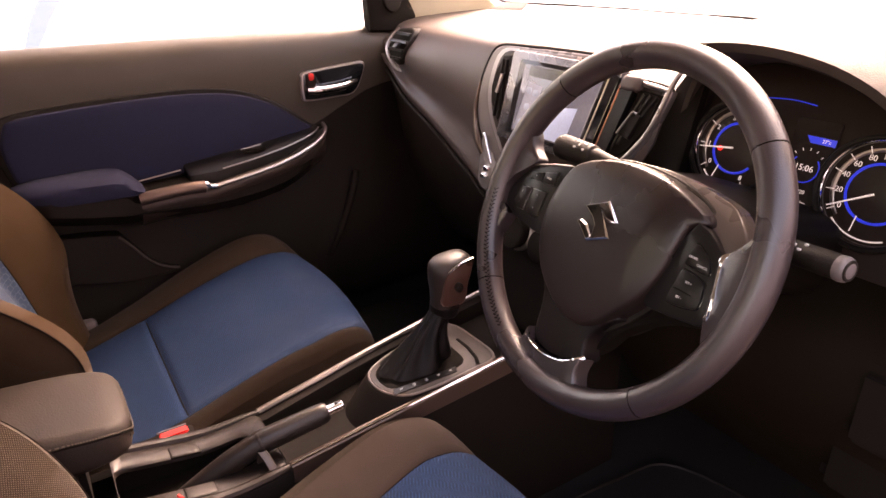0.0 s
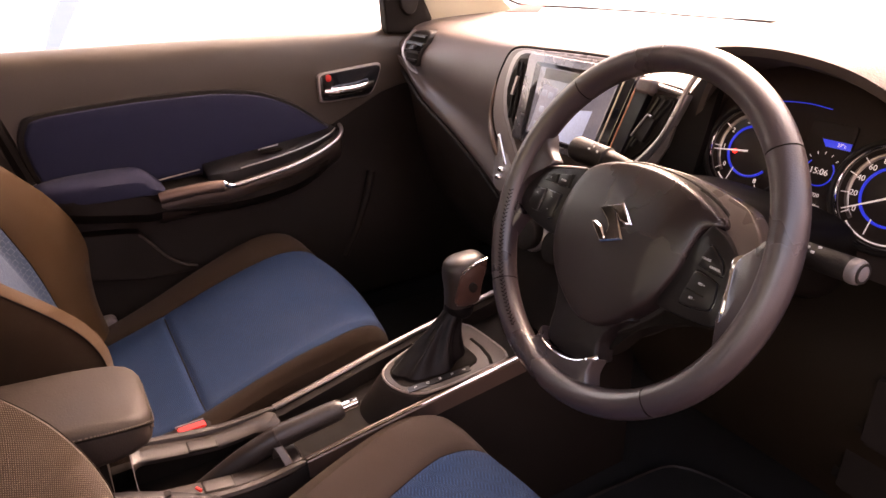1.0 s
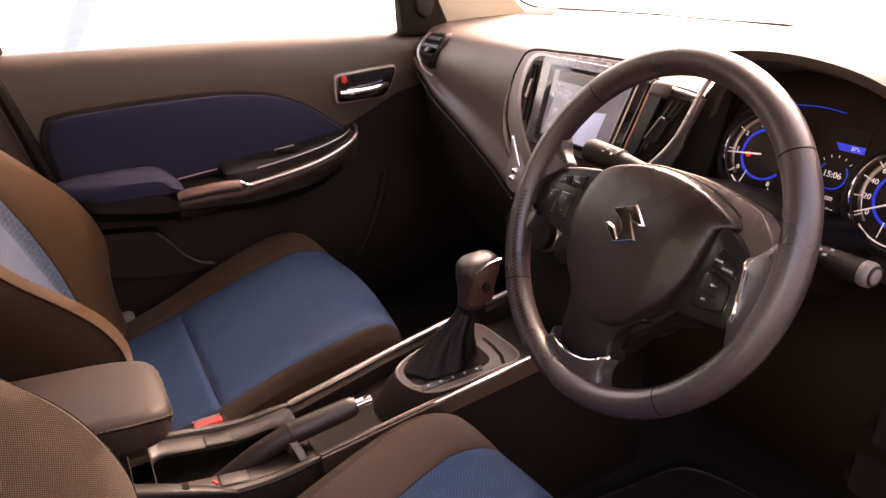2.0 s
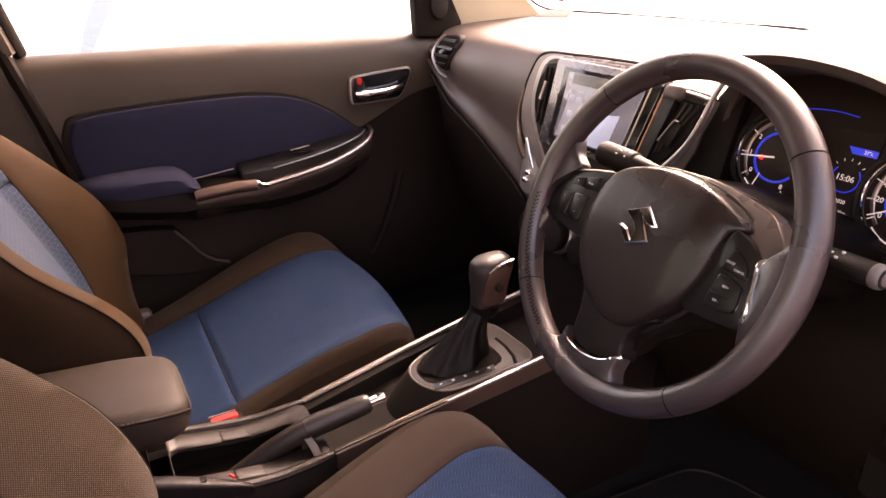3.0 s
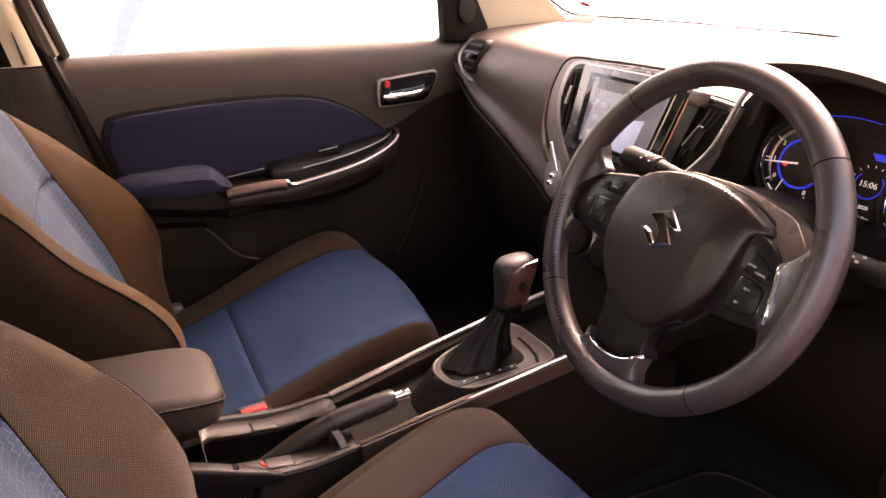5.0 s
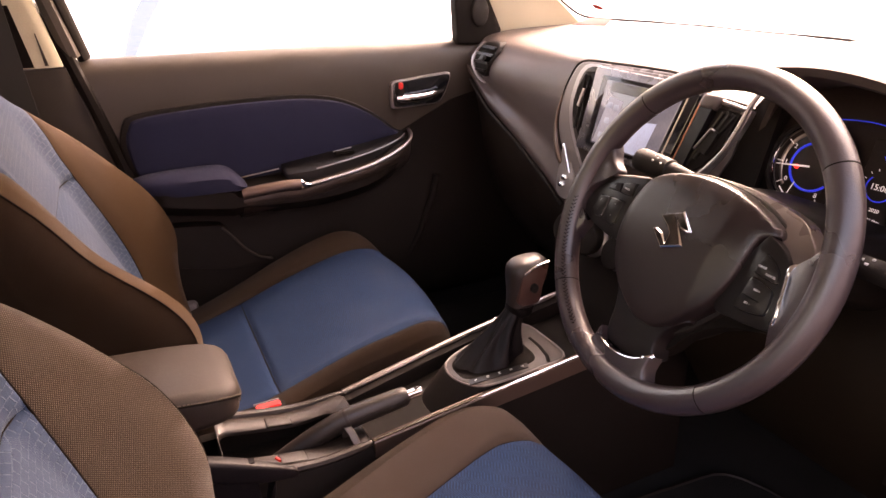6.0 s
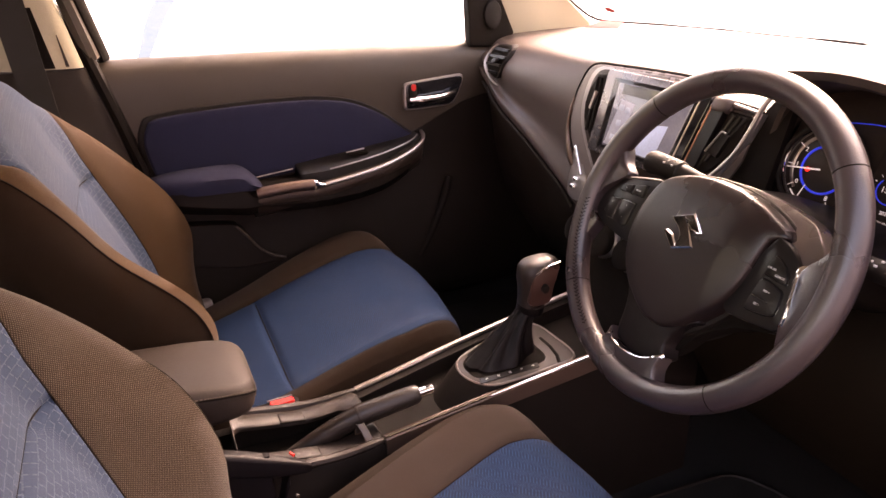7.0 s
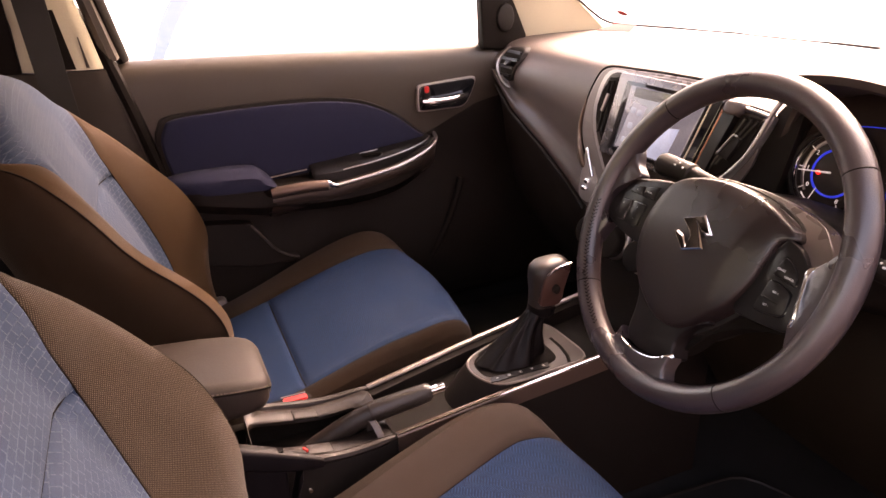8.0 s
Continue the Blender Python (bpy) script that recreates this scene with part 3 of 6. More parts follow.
part("rear_seal", tube([(XD - 0.012, -0.64, 1.12), (XD - 0.010, -0.575, 0.985), (XD - 0.004, -0.545, 0.88), (XD - 0.002, -0.505, 0.72), (XD - 0.002, -0.47, 0.55), (XD - 0.01, -0.45, 0.35)], 0.013, 8), M_BLACK, door, "black rubber door seal")
part("window_frame", tube([(XD - 0.03, -0.546, 0.975), (XD + 0.0, -0.573, 1.094), (XD + 0.03, -0.607, 1.22), (XD + 0.06, -0.655, 1.37)], 0.011, 8, flat=1.3), M_BLACK, door, "black window frame")
part("frame_trim", tube([(XD - 0.015, -0.566, 0.980), (XD + 0.008, -0.592, 1.094), (XD + 0.036, -0.630, 1.22), (XD + 0.066, -0.680, 1.37)], 0.014, 8, flat=1.2), M_DOOR, door, "brown-grey door frame trim")
sail = [(0.262, 0.962), (0.253, 1.08), (0.235, 1.22), (0.255, 1.225), (0.34, 1.08), (0.385, 0.99), (0.38, 0.955)]
part("mirror_corner", slab(sail, lambda a, b, d: (XD - 0.035 + d, a, b), 0.028, 0.008, 3), M_BLACK, door, "black triangular mirror corner trim")
part("tweeter", slab([(0.320 + 0.024 * math.cos(a), 1.035 + 0.034 * math.sin(a)) for a in [i * math.pi / 10 for i in range(20)]], lambda a, b, d: (XD - 0.010 + d, a, b), 0.010, 0.005, 3, 0.003), M_DARK, door, "round speaker cover")
pocket = [(p.x, p.y) for p in spline([(-0.52, 0.632, 0), (-0.43, 0.630, 0), (-0.355, 0.620, 0), (-0.340, 0.610, 0), (-0.325, 0.588, 0), (-0.303, 0.555, 0), (-0.277, 0.533, 0), (-0.245, 0.521, 0), (-0.262, 0.512, 0), (-0.356, 0.517, 0), (-0.441, 0.535, 0), (-0.52, 0.545, 0)], 4, True)]
pk = part("door_pocket", slab(pocket, lambda a, b, d: (XD + 0.018 + d, a, b), 0.032, 0.006, 3), M_DOORL, door, "dark brown door pocket")
# Lighter plastic here paints the highlight along the pocket's rounded edge.
part("pocket_lip", tube(spline([(XD + 0.049, -0.348, 0.615), (XD + 0.050, -0.326, 0.588), (XD + 0.050, -0.303, 0.556), (XD + 0.050, -0.277, 0.534), (XD + 0.049, -0.247, 0.522)], 5), 0.003, 8), M_DOOR, pk, "paler tube drawn as the pocket edge highlight")
part("pocket_ridge", tube(spline([(XD + 0.030, 0.185, 0.655), (XD + 0.034, 0.172, 0.610), (XD + 0.036, 0.152, 0.560), (XD + 0.036, 0.130, 0.510), (XD + 0.034, 0.100, 0.455)], 5), 0.009, 10), M_DOORL, door, "rounded front edge of the lower door trim")
bm = loft([[(XD - 0.04, -0.60, 0.96), (XD - 0.045, 0.30, 0.955), (XD - 0.049, 0.30, 0.955), (XD - 0.044, -0.60, 0.96)], [(XD + 0.05, -0.70, 1.38), (XD + 0.05, 0.16, 1.40), (XD + 0.046, 0.16, 1.40), (XD + 0.046, -0.70, 1.38)]])
part("window_pane", bm, M_GLASS, door, "clear side window").visible_shadow = False

# ---- middle pillar, belt ----
rings = []
for z, y0, y1, x in ((0.30, -0.78, -0.50, -0.655), (0.55, -0.78, -0.50, -0.655), (0.75, -0.78, -0.53, -0.652), (0.90, -0.785, -0.565, -0.648), (0.965, -0.79, -0.58, -0.642)):
    rings.append([(x - 0.05, y0, z), (x, y0, z), (x + 0.012, y0 + 0.02, z), (x + 0.012, y1 - 0.02, z), (x, y1, z), (x - 0.05, y1, z)])
solo("pillar_lower", loft(rings), M_PILLAR, "brown-grey lower trim of the middle pillar", "pillar", kind="structure")
rings = []
for z, y0, y1, x in ((0.968, -0.72, -0.583, -0.638), (1.05, -0.72, -0.600, -0.628), (1.2, -0.74, -0.64, -0.600), (1.38, -0.77, -0.69, -0.565)):
    rings.append([(x - 0.05, y0, z), (x, y0, z), (x + 0.010, y0 + 0.015, z), (x + 0.010, y1 - 0.015, z), (x, y1, z), (x - 0.05, y1, z)])
solo("pillar_upper", loft(rings), M_BEIGE, "beige upper trim of the middle pillar", "pillar", kind="structure")

solo("pillar_slot", loft([[(-0.6290, -0.6115, 0.972), (-0.6270, -0.6115, 0.972), (-0.6270, -0.6055, 0.972), (-0.6290, -0.6055, 0.972)], [(-0.6200, -0.6165, 1.030), (-0.6180, -0.6165, 1.030), (-0.6180, -0.6150, 1.030), (-0.6200, -0.6150, 1.030)]]), M_DOOR, "dark tapering slot in the beige pillar trim", "slot", kind="structure")
# Black strip laid on the trim, painting the shade of the belt recess.
solo("belt_recess", loft([[(-0.6290, -0.660, 0.970), (-0.6262, -0.660, 0.970), (-0.6262, -0.629, 0.970), (-0.6290, -0.629, 0.970)], [(-0.6130, -0.670, 1.100), (-0.6100, -0.670, 1.100), (-0.6100, -0.650, 1.100), (-0.6130, -0.650, 1.100)]]), M_BLACK, "black strip on the pillar trim for the shaded belt recess", "recess", kind="structure")
rings = []
for z, y0, y1, x in ((0.30, -0.90, -0.735, -0.645), (0.97, -0.90, -0.722, -0.640), (1.10, -0.90, -0.722, -0.612), (1.40, -0.95, -0.76, -0.552)):
    rings.append([(x - 0.05, y0, z), (x, y0, z), (x + 0.006, y0 + 0.01, z), (x + 0.006, y1 - 0.01, z), (x, y1, z), (x - 0.05, y1, z)])
solo("rear_door_frame", loft(rings), M_BLACK, "black frame of the rear passenger door", "door frame", kind="structure")

# ---- seats ----
def grid_parts(fn, us, vs, region, uvf):
    """Faces of the surface fn(u, v), sorted by region(u, v) into one bmesh each, with UVs in metres."""
    out = {}
    for i in range(len(us) - 1):
        for j in range(len(vs) - 1):
            key = region((us[i] + us[i + 1]) / 2, (vs[j] + vs[j + 1]) / 2)
            bm, seen = out.setdefault(key, (bmesh.new(), {}))
            lay = bm.loops.layers.uv.verify()
            q = []
            for a, b in ((i, j), (i + 1, j), (i + 1, j + 1), (i, j + 1)):
                if (a, b) not in seen:
                    seen[(a, b)] = bm.verts.new(fn(us[a], vs[b]))
                q.append((seen[(a, b)], (us[a], vs[b])))
            try:
                f = bm.faces.new([v for v, _ in q])
            except ValueError:
                continue
            for lp, (_, uv) in zip(f.loops, q):
                lp[lay].uv = uvf(*uv)
    return {k: bm for k, (bm, _) in out.items()}


def seat(cx, cy, cz, slim, taper):
    """A front seat; slim lowers the upper bolster on its inner side, taper narrows the cushion panel rearwards. cy, cz shift it in its rails."""
    s = thing("front_seat", (cx, cy - 0.30, 0.24), "brown cloth front seat with blue cloth centre panels", "car seat", "front seats")
    # backrest. u: -1..1 over the front, 1..3 round the back. v: 0..1 upwards
    L = 0.645
    wide = -0.06 if taper else 0.0

    def bound(v):
        return soft_table([(0, 0.58 + wide), (0.3, 0.61 + wide), (0.66, 0.65 + 0.2 * wide), (0.76, 0.74), (0.82, 0.86), (0.87, 0.985), (1, 0.985)], v)

    SEAM_V = 0.605

    def warp(c, v):
        b = bound(v)
        c0 = abs(c)
        r = c0 / 0.66 * b if c0 < 0.66 else b + (c0 - 0.66) / 0.34 * (1 - b)
        return math.copysign(r, c)

    def back(u, v):
        front = u <= 1
        c = u if front else 2 - u
        x = warp(c, v)
        top = max(0.0, (v - 0.80) / 0.20)
        hw = soft_table([(0, 0.245), (0.2, 0.255), (0.6, 0.255), (0.8, 0.238), (1, 0.20)], v) * (1 - 0.55 * top ** 3)
        rim = max(0.0, 1 - abs(x) ** 12) ** 0.5
        close = max(0.0, 1 - top ** 3.5) ** 0.5
        d = 0.055 * rim * close
        if front:
            bul = soft_table([(0, 0.055), (0.12, 0.072), (0.20, 0.090), (0.30, 0.117), (0.45, 0.120), (0.58, 0.092), (0.70, 0.056), (0.79, 0.022), (0.87, 0.0), (1, 0)], v)
            if x < 0 and not taper:
                bul *= 1 + 0.12 * math.exp(-((v - 0.30) / 0.18) ** 2)
            if x > 0:
                bul *= 1 - slim * smooth(0.30, 0.62, v)
            d += bul * smooth(0.50, 0.91, abs(x)) * rim
            d -= 0.0035 * math.exp(-((abs(x) - bound(v)) / 0.010) ** 2)
            if abs(x) < bound(v):
                d -= 0.009 * math.exp(-((v - SEAM_V) / 0.008) ** 2)
            d += 0.012 * max(0, 1 - (x / 0.55) ** 2) * math.sin(math.pi * min(1, v / 0.6)) * close
        else:
            d = -d
        h = v * L - 0.03 * top * x * x
        return (cx + x * hw, cy - 0.5315 - 0.351 * h + 0.936 * d, cz + 0.40 + 0.936 * h + 0.351 * d)

    def back_uv(u, v):
        p = back(u, v)
        x = p[0] - cx
        d = (p[1] - cy + 0.5315) * 0.936 + (p[2] - cz - 0.40) * 0.351
        return (x + math.copysign(d, x) if abs(x) > 0.13 else x, v * L)

    cols = [-1, -0.997, -0.985, -0.96, -0.92, -0.86, -0.80, -0.74, -0.70, -0.68, -0.66, -0.64, -0.60, -0.55, -0.50, -0.47, -0.45, -0.43, -0.38, -0.28, -0.15]
    us = cols + [0] + [-c for c in cols[::-1]] + [2 - c for c in (0.997, 0.98, 0.93, 0.8, 0.5, 0, -0.5, -0.8, -0.93, -0.98, -0.997, -1)]
    vs = [i / 40 for i in range(24)] + [0.59, 0.598, 0.605, 0.612, 0.62, 0.635, 0.65, 0.675, 0.70, 0.72, 0.74, 0.76, 0.775, 0.79, 0.805, 0.82, 0.835, 0.85, 0.87, 0.89, 0.91, 0.93, 0.95, 0.965, 0.98, 0.99, 1.0]

    def region(u, v):
        if u > 1:
            return "shell"
        if abs(u) < 0.66:
            return "upper" if v > SEAM_V else "lower"
        if abs(u) > 0.925:
            return "side_a" if u < 0 else "side_b"
        return "bolster_a" if u < 0 else "bolster_b"

    g = grid_parts(back, us, vs, region, back_uv)
    b = part("backrest", g["upper"], M_BLUE2, s, "light blue patterned cloth upper backrest", sharp=60)
    part("lumbar_panel", g["lower"], M_BLUE2, b, "light blue patterned cloth lower backrest", sharp=60)
    for k in ("a", "b"):
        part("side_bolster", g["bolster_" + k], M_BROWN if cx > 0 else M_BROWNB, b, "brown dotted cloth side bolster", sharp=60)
        part("side_panel", g["side_" + k], M_BROWN2, b, "plain brown cloth side panel, darkened for its shade", sharp=60)
        part("piping", tube([back(-0.92 if k == "a" else 0.92, 0.02 + 0.84 * i / 40) for i in range(41)], 0.0013, 6), M_SEAM, b)
    part("back_shell", g["shell"], M_BROWN2, b, "brown cloth seat back", sharp=60)

    part("seam", tube([back(-0.655 + 1.31 * i / 30, SEAM_V) for i in range(31)], 0.0016, 6), M_SEAM, b, "dark cross seam")
    for k in (-0.66, 0.66):
        part("seam", tube([back(k, 0.02 + 0.80 * i / 40) for i in range(41)], 0.0013, 6), M_SEAM, b, "dark edge seam")

    # cushion. u: -1..1 over the top, 1..3 beneath. v: 0 rear .. 1 front
    def zc(y):
        return 0.437 + (y + 0.43) * 0.300

    def inner_edge(v):
        return 0.84 - (0.0 if taper else 0.34) * max(0.0, 0.75 - v)

    def outer_edge(v):
        return 0.61 - taper * max(0.0, 0.85 - v)

    def cw(c, v):
        c0 = abs(c)
        e = inner_edge(v) if c > 0 else outer_edge(v)
        r = c0 / 0.66 * e if c0 < 0.66 else e + (c0 - 0.66) / 0.34 * (1 - e)
        return math.copysign(r, c)

    def cush(u, v):
        front = u <= 1
        x = cw(u if front else 2 - u, v)
        y = -0.56 + 0.565 * v - 0.035 * x * x * smooth(0.6, 1, v)
        end = max(0.0, (v - 0.72) / 0.28)
        rim = max(0.0, 1 - abs(x) ** 10) ** 0.5
        close = max(0.0, 1 - end ** 3.2) ** 0.5
        hw = 0.266 * (1 - 0.10 * end ** 3)
        mid = zc(y) - 0.075
        if front:
            d = 0.075 * rim * close
            d += 0.044 * smooth(0.52, 0.90, abs(x)) * (0.25 + 0.75 * smooth(0.15, 0.75, v)) * rim * close
            e = inner_edge(v) if x > 0 else outer_edge(v)
            d -= 0.0035 * math.exp(-((abs(x) - e) / 0.012) ** 2)
            d -= 0.005 * math.exp(-((v - 0.385) / 0.010) ** 2) * (1 if abs(x) < e else 0)
            d += 0.010 * math.sin(math.pi * min(1, max(0, (v - 0.385) / 0.5))) * (1 - x * x)
        else:
            d = -0.105 * rim * (0.5 + 0.5 * close)
        return (cx + x * hw, cy + y, cz + mid + d - 0.010 * x)

    cc = [-1, -0.997, -0.985, -0.96, -0.92, -0.86, -0.80, -0.74, -0.70, -0.68, -0.66, -0.64, -0.60, -0.5, -0.35, -0.18]
    us = cc + [0] + [-c for c in cc[::-1]] + [2 - c for c in (0.997, 0.97, 0.9, 0.5, 0, -0.5, -0.9, -0.97, -0.997, -1)]
    vs = [i / 40 for i in range(15)] + [0.362, 0.373, 0.38, 0.385, 0.39, 0.397, 0.408] + [i / 40 for i in range(17, 37)] + [0.92, 0.94, 0.955, 0.97, 0.98, 0.99, 0.997, 1.0]
    g = grid_parts(cush, us, vs, lambda u, v: "under" if u > 1 else "centre" if abs(u) < 0.66 else ("bolster_" if abs(u) < 0.87 else "side_") + ("a" if u < 0 else "b"), lambda u, v: (cw(u if u <= 1 else 2 - u, v) * 0.25, v * 0.56))
    c = part("cushion", g["centre"], M_BLUE, s, "blue patterned cloth cushion centre", sharp=60)
    for k in ("a", "b"):
        # Inner bolster takes the darkest copy, so its shade is painted in.
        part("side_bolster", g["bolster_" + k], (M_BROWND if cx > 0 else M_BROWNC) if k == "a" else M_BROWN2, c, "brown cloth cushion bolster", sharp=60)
        part("side_panel", g["side_" + k], M_BROWN2, c, "plain brown cloth side panel, darkened for its shade", sharp=60)
    part("under_cover", g["under"], M_BROWN2, c, sharp=60)
    part("seam", tube([cush(-0.655 + 1.31 * i / 30, 0.385) for i in range(31)], 0.0015, 6), M_SEAM, c, "dark cross seam")
    for k in (-0.66, 0.66):
        part("seam", tube([cush(k, 0.02 + 0.93 * i / 40) for i in range(41)], 0.0010, 6), M_SEAM, c, "dark edge seam")
    part("hinge_cover", slab(rounded(0.034, 0.030, 0.012, 4, cy - 0.440, cz + 0.446), lambda a, b, d: (cx - 0.245 + d, a, b), 0.022, 0.008, 3), M_CAP, s, "pale grey recliner hinge cover")
    part("seat_base", box((cx - 0.20, cy - 0.50, 0.24), (cx + 0.20, cy - 0.08, cz + 0.36), 0.02), M_DARK, s, "black seat base on its rails")
    return s


seat(-0.345, 0.0, 0.0, 0.45, 0.0)
seat(0.355, -0.030, -0.020, 0.0, 0.26)

# ---- dashboard ----
dash = thing("dashboard", (0, 0.5, 0.6), "brown-grey moulded plastic dashboard with silver centre frame", "dashboard")


def lip(x):
    return lerp_table([(-0.70, 0.915), (-0.612, 0.878), (-0.512, 0.833), (-0.384, 0.784), (-0.268, 0.730), (-0.21, 0.695), (-0.1, 0.66), (0.1, 0.66), (0.22, 0.72), (0.7, 0.74)], x)


def top_z(x, y):
    return 0.985 + 0.02 * smooth(0.34, 0.7, y)


rings = []
for i in range(43):
    x = -0.665 + 1.33 * i / 42
    zl = lip(x)
    fwd = 0.02 * smooth(-0.5, -0.67, x) + 0.04 * smooth(0.15, 0.25, x)
    dip = 0.026 * math.exp(-((x - 0.135) / 0.055) ** 2)
    front = spline([(x, 0.272 + fwd, zl, ), (x, 0.266 + fwd, zl + 0.020), (x, 0.283 + fwd, zl + (0.955 - zl) * 0.30), (x, 0.273 + fwd, zl + (0.955 - zl) * 0.62), (x, 0.279 + fwd, zl + (0.955 - zl) * 0.84), (x, 0.296 + fwd, 0.954 - 0.8 * dip), (x, 0.322 + fwd, 0.977 - dip), (x, 0.40, 0.988 - 0.6 * dip), (x, 0.55, 0.995), (x, 0.72, 0.998)], 5)
    rings.append(front + [Vector((x, 0.80, 0.99)), Vector((x, 0.80, zl - 0.02)), Vector((x, 0.32, zl - 0.02)), Vector((x, 0.285 + fwd, zl - 0.004))])
part("upper_dash", loft(rings), M_DASH, dash)
edge = [(x, 0.266 + 0.02 * smooth(-0.5, -0.67, x), lip(x) - 0.004) for x in [-0.63 + 0.42 * i / 20 for i in range(21)]]
part("lower_edge_strip", tube(edge, 0.0035, 8), M_DARK, dash)
rings = []
for i in range(15):
    x = -0.66 + 0.46 * i / 14
    zl = lip(x) - 0.02
    rings.append([(x, 0.30, zl), (x, 0.315, zl - 0.05), (x, 0.36, 0.60), (x, 0.42, 0.50), (x, 0.48, 0.42), (x, 0.78, 0.42), (x, 0.78, zl)])
part("glovebox", loft(rings), M_GLOVE, dash, "black glovebox below the dashboard")

# side vent by the passenger door
vent = [(p.x, p.y) for p in spline([(-0.588, 0.970, 0), (-0.555, 0.976, 0), (-0.522, 0.974, 0), (-0.513, 0.952, 0), (-0.519, 0.926, 0), (-0.528, 0.904, 0), (-0.552, 0.906, 0), (-0.578, 0.922, 0), (-0.594, 0.948, 0)], 4, True)]


def vent_at(a, b, d):
    return (a, lerp_table([(0.88, 0.266), (0.917, 0.270), (0.939, 0.276), (0.954, 0.288), (0.977, 0.306)], b) - d, b)


v = part("side_vent", slab(vent, lambda a, b, d: vent_at(a, b, d - 0.02), 0.024, 0.003), M_DARK, dash, "silver-rimmed air vent")
part("vent_core", slab([(-0.553 + (a + 0.553) * 0.92, 0.940 + (b - 0.940) * 0.92) for a, b in vent], lambda a, b, d: vent_at(a, b, d), 0.0046, 0.0005), M_BLACK, v)
part("vent_rim", tube(spline([vent_at(a, b, 0.003) for a, b in ((-0.588, 0.974), (-0.600, 0.952), (-0.596, 0.930), (-0.578, 0.912), (-0.552, 0.897), (-0.522, 0.890))], 4), [0.002] + [0.0036] * 18 + [0.0026, 0.0018], 8, up=(0, 1, 0)), M_SATIN, v, "satin silver vent rim")
for k, (z, x0, x1) in enumerate(((0.917, -0.566, -0.526), (0.934, -0.582, -0.520), (0.951, -0.588, -0.517), (0.966, -0.582, -0.522))):
    part("vent_slat", loft([[vent_at(x, z - 0.0035, 0.003), vent_at(x, z - 0.0035, 0.009), vent_at(x, z + 0.0015, 0.009), vent_at(x, z + 0.0015, 0.003)] for x in (x0, x1)]), M_GLOSSD, v)
part("vent_tab", slab(rounded(0.018, 0.012, 0.004, 3, -0.548, 0.943), lambda a, b, d: vent_at(a, b, d + 0.004), 0.010, 0.003), M_GLOSSD, v, "black vent tab")

# centre stack: raked frame with screen and two tall vents
CS = pose(-0.012, 0.262, 0.885, -14, 0, 0)


def cs(a, b, d):
    return CS @ Vector((a, -d, b))


outer = [(p.x, p.y) for p in spline([(-0.178, 0.092, 0), (-0.10, 0.098, 0), (0.0, 0.101, 0), (0.075, 0.100, 0), (0.105, 0.086, 0), (0.15, 0.078, 0), (0.195, 0.074, 0), (0.204, 0.068, 0), (0.196, 0.035, 0), (0.182, 0.0, 0), (0.155, -0.045, 0), (0.12, -0.09, 0), (0.06, -0.125, 0), (-0.05, -0.13, 0),
                                    (-0.108, -0.112, 0), (-0.154, -0.085, 0), (-0.196, -0.044, 0), (-0.211, 0.01, 0), (-0.203, 0.06, 0)], 4, True)]
fr = part("centre_frame", slab(outer, lambda a, b, d: cs(a, b, d - 0.05), 0.060, 0.012, 4), M_FRAME, dash, "satin grey centre frame")
part("frame_edge", tube([cs(a, b, 0.004) for a, b in outer], 0.0035, 8, True, up=(0, 1, -0.25)), M_DARK, fr, "dark line round the centre frame")
inner = [(p.x, p.y) for p in spline([(-0.153, 0.082, 0), (-0.08, 0.088, 0), (0.07, 0.090, 0), (0.105, 0.077, 0), (0.15, 0.070, 0), (0.188, 0.067, 0), (0.194, 0.060, 0), (0.176, 0.002, 0), (0.145, -0.045, 0), (0.08, -0.10, 0), (-0.02, -0.112, 0), (-0.08, -0.095, 0), (-0.115, -0.065, 0), (-0.155, -0.018, 0), (-0.169, 0.03, 0)], 4, True)]
part("silver_band", slab([(-0.004 + (a + 0.004) * 1.075, b * 1.05) for a, b in inner], lambda a, b, d: cs(a, b, d - 0.02), 0.0312, 0.004, 3), M_SILVERP, fr, "satin silver band round the centre face")
part("centre_face", slab(inner, lambda a, b, d: cs(a, b, d - 0.02), 0.0320, 0.002), M_PANEL, dash, "black centre face")


def lean(a, b):
    """The unit's driver side leans in towards the foot."""
    return a - 0.20 * (0.07 - b) * smooth(0.02, 0.10, a)


hu = part("touchscreen_unit", slab([(lean(a, b), b) for a, b in dense(rounded(0.244, 0.146, 0.006, 4, 0.004, 0.016), 4)], lambda a, b, d: cs(a, b, d + 0.010), 0.012, 0.004, 3), M_SURR, dash, "touchscreen with a silver-grey surround")
part("black_border", slab([(lean(a, b), b) for a, b in dense(rounded(0.218, 0.122, 0.004, 3, 0.0165, 0.0155), 4)], lambda a, b, d: cs(a, b, d + 0.020), 0.0040, 0.001), M_GLOSS, hu)
part("screen", slab([(lean(a, b), b) for a, b in dense(rounded(0.176, 0.109, 0.002, 2, 0.0115, 0.0155), 4)], lambda a, b, d: cs(a, b, d + 0.0225), 0.0030, 0.001), M_SCREEN, hu, "touchscreen with a glow for the sky it reflects")
part("header_bar", slab([(lean(a, b), b) for a, b in ((-0.062, 0.052), (0.078, 0.052), (0.078, 0.069), (-0.062, 0.069))], lambda a, b, d: cs(a, b, d + 0.0252), 0.0008, 0.0002), M_GLOSS, hu, "dark header bar on the screen")
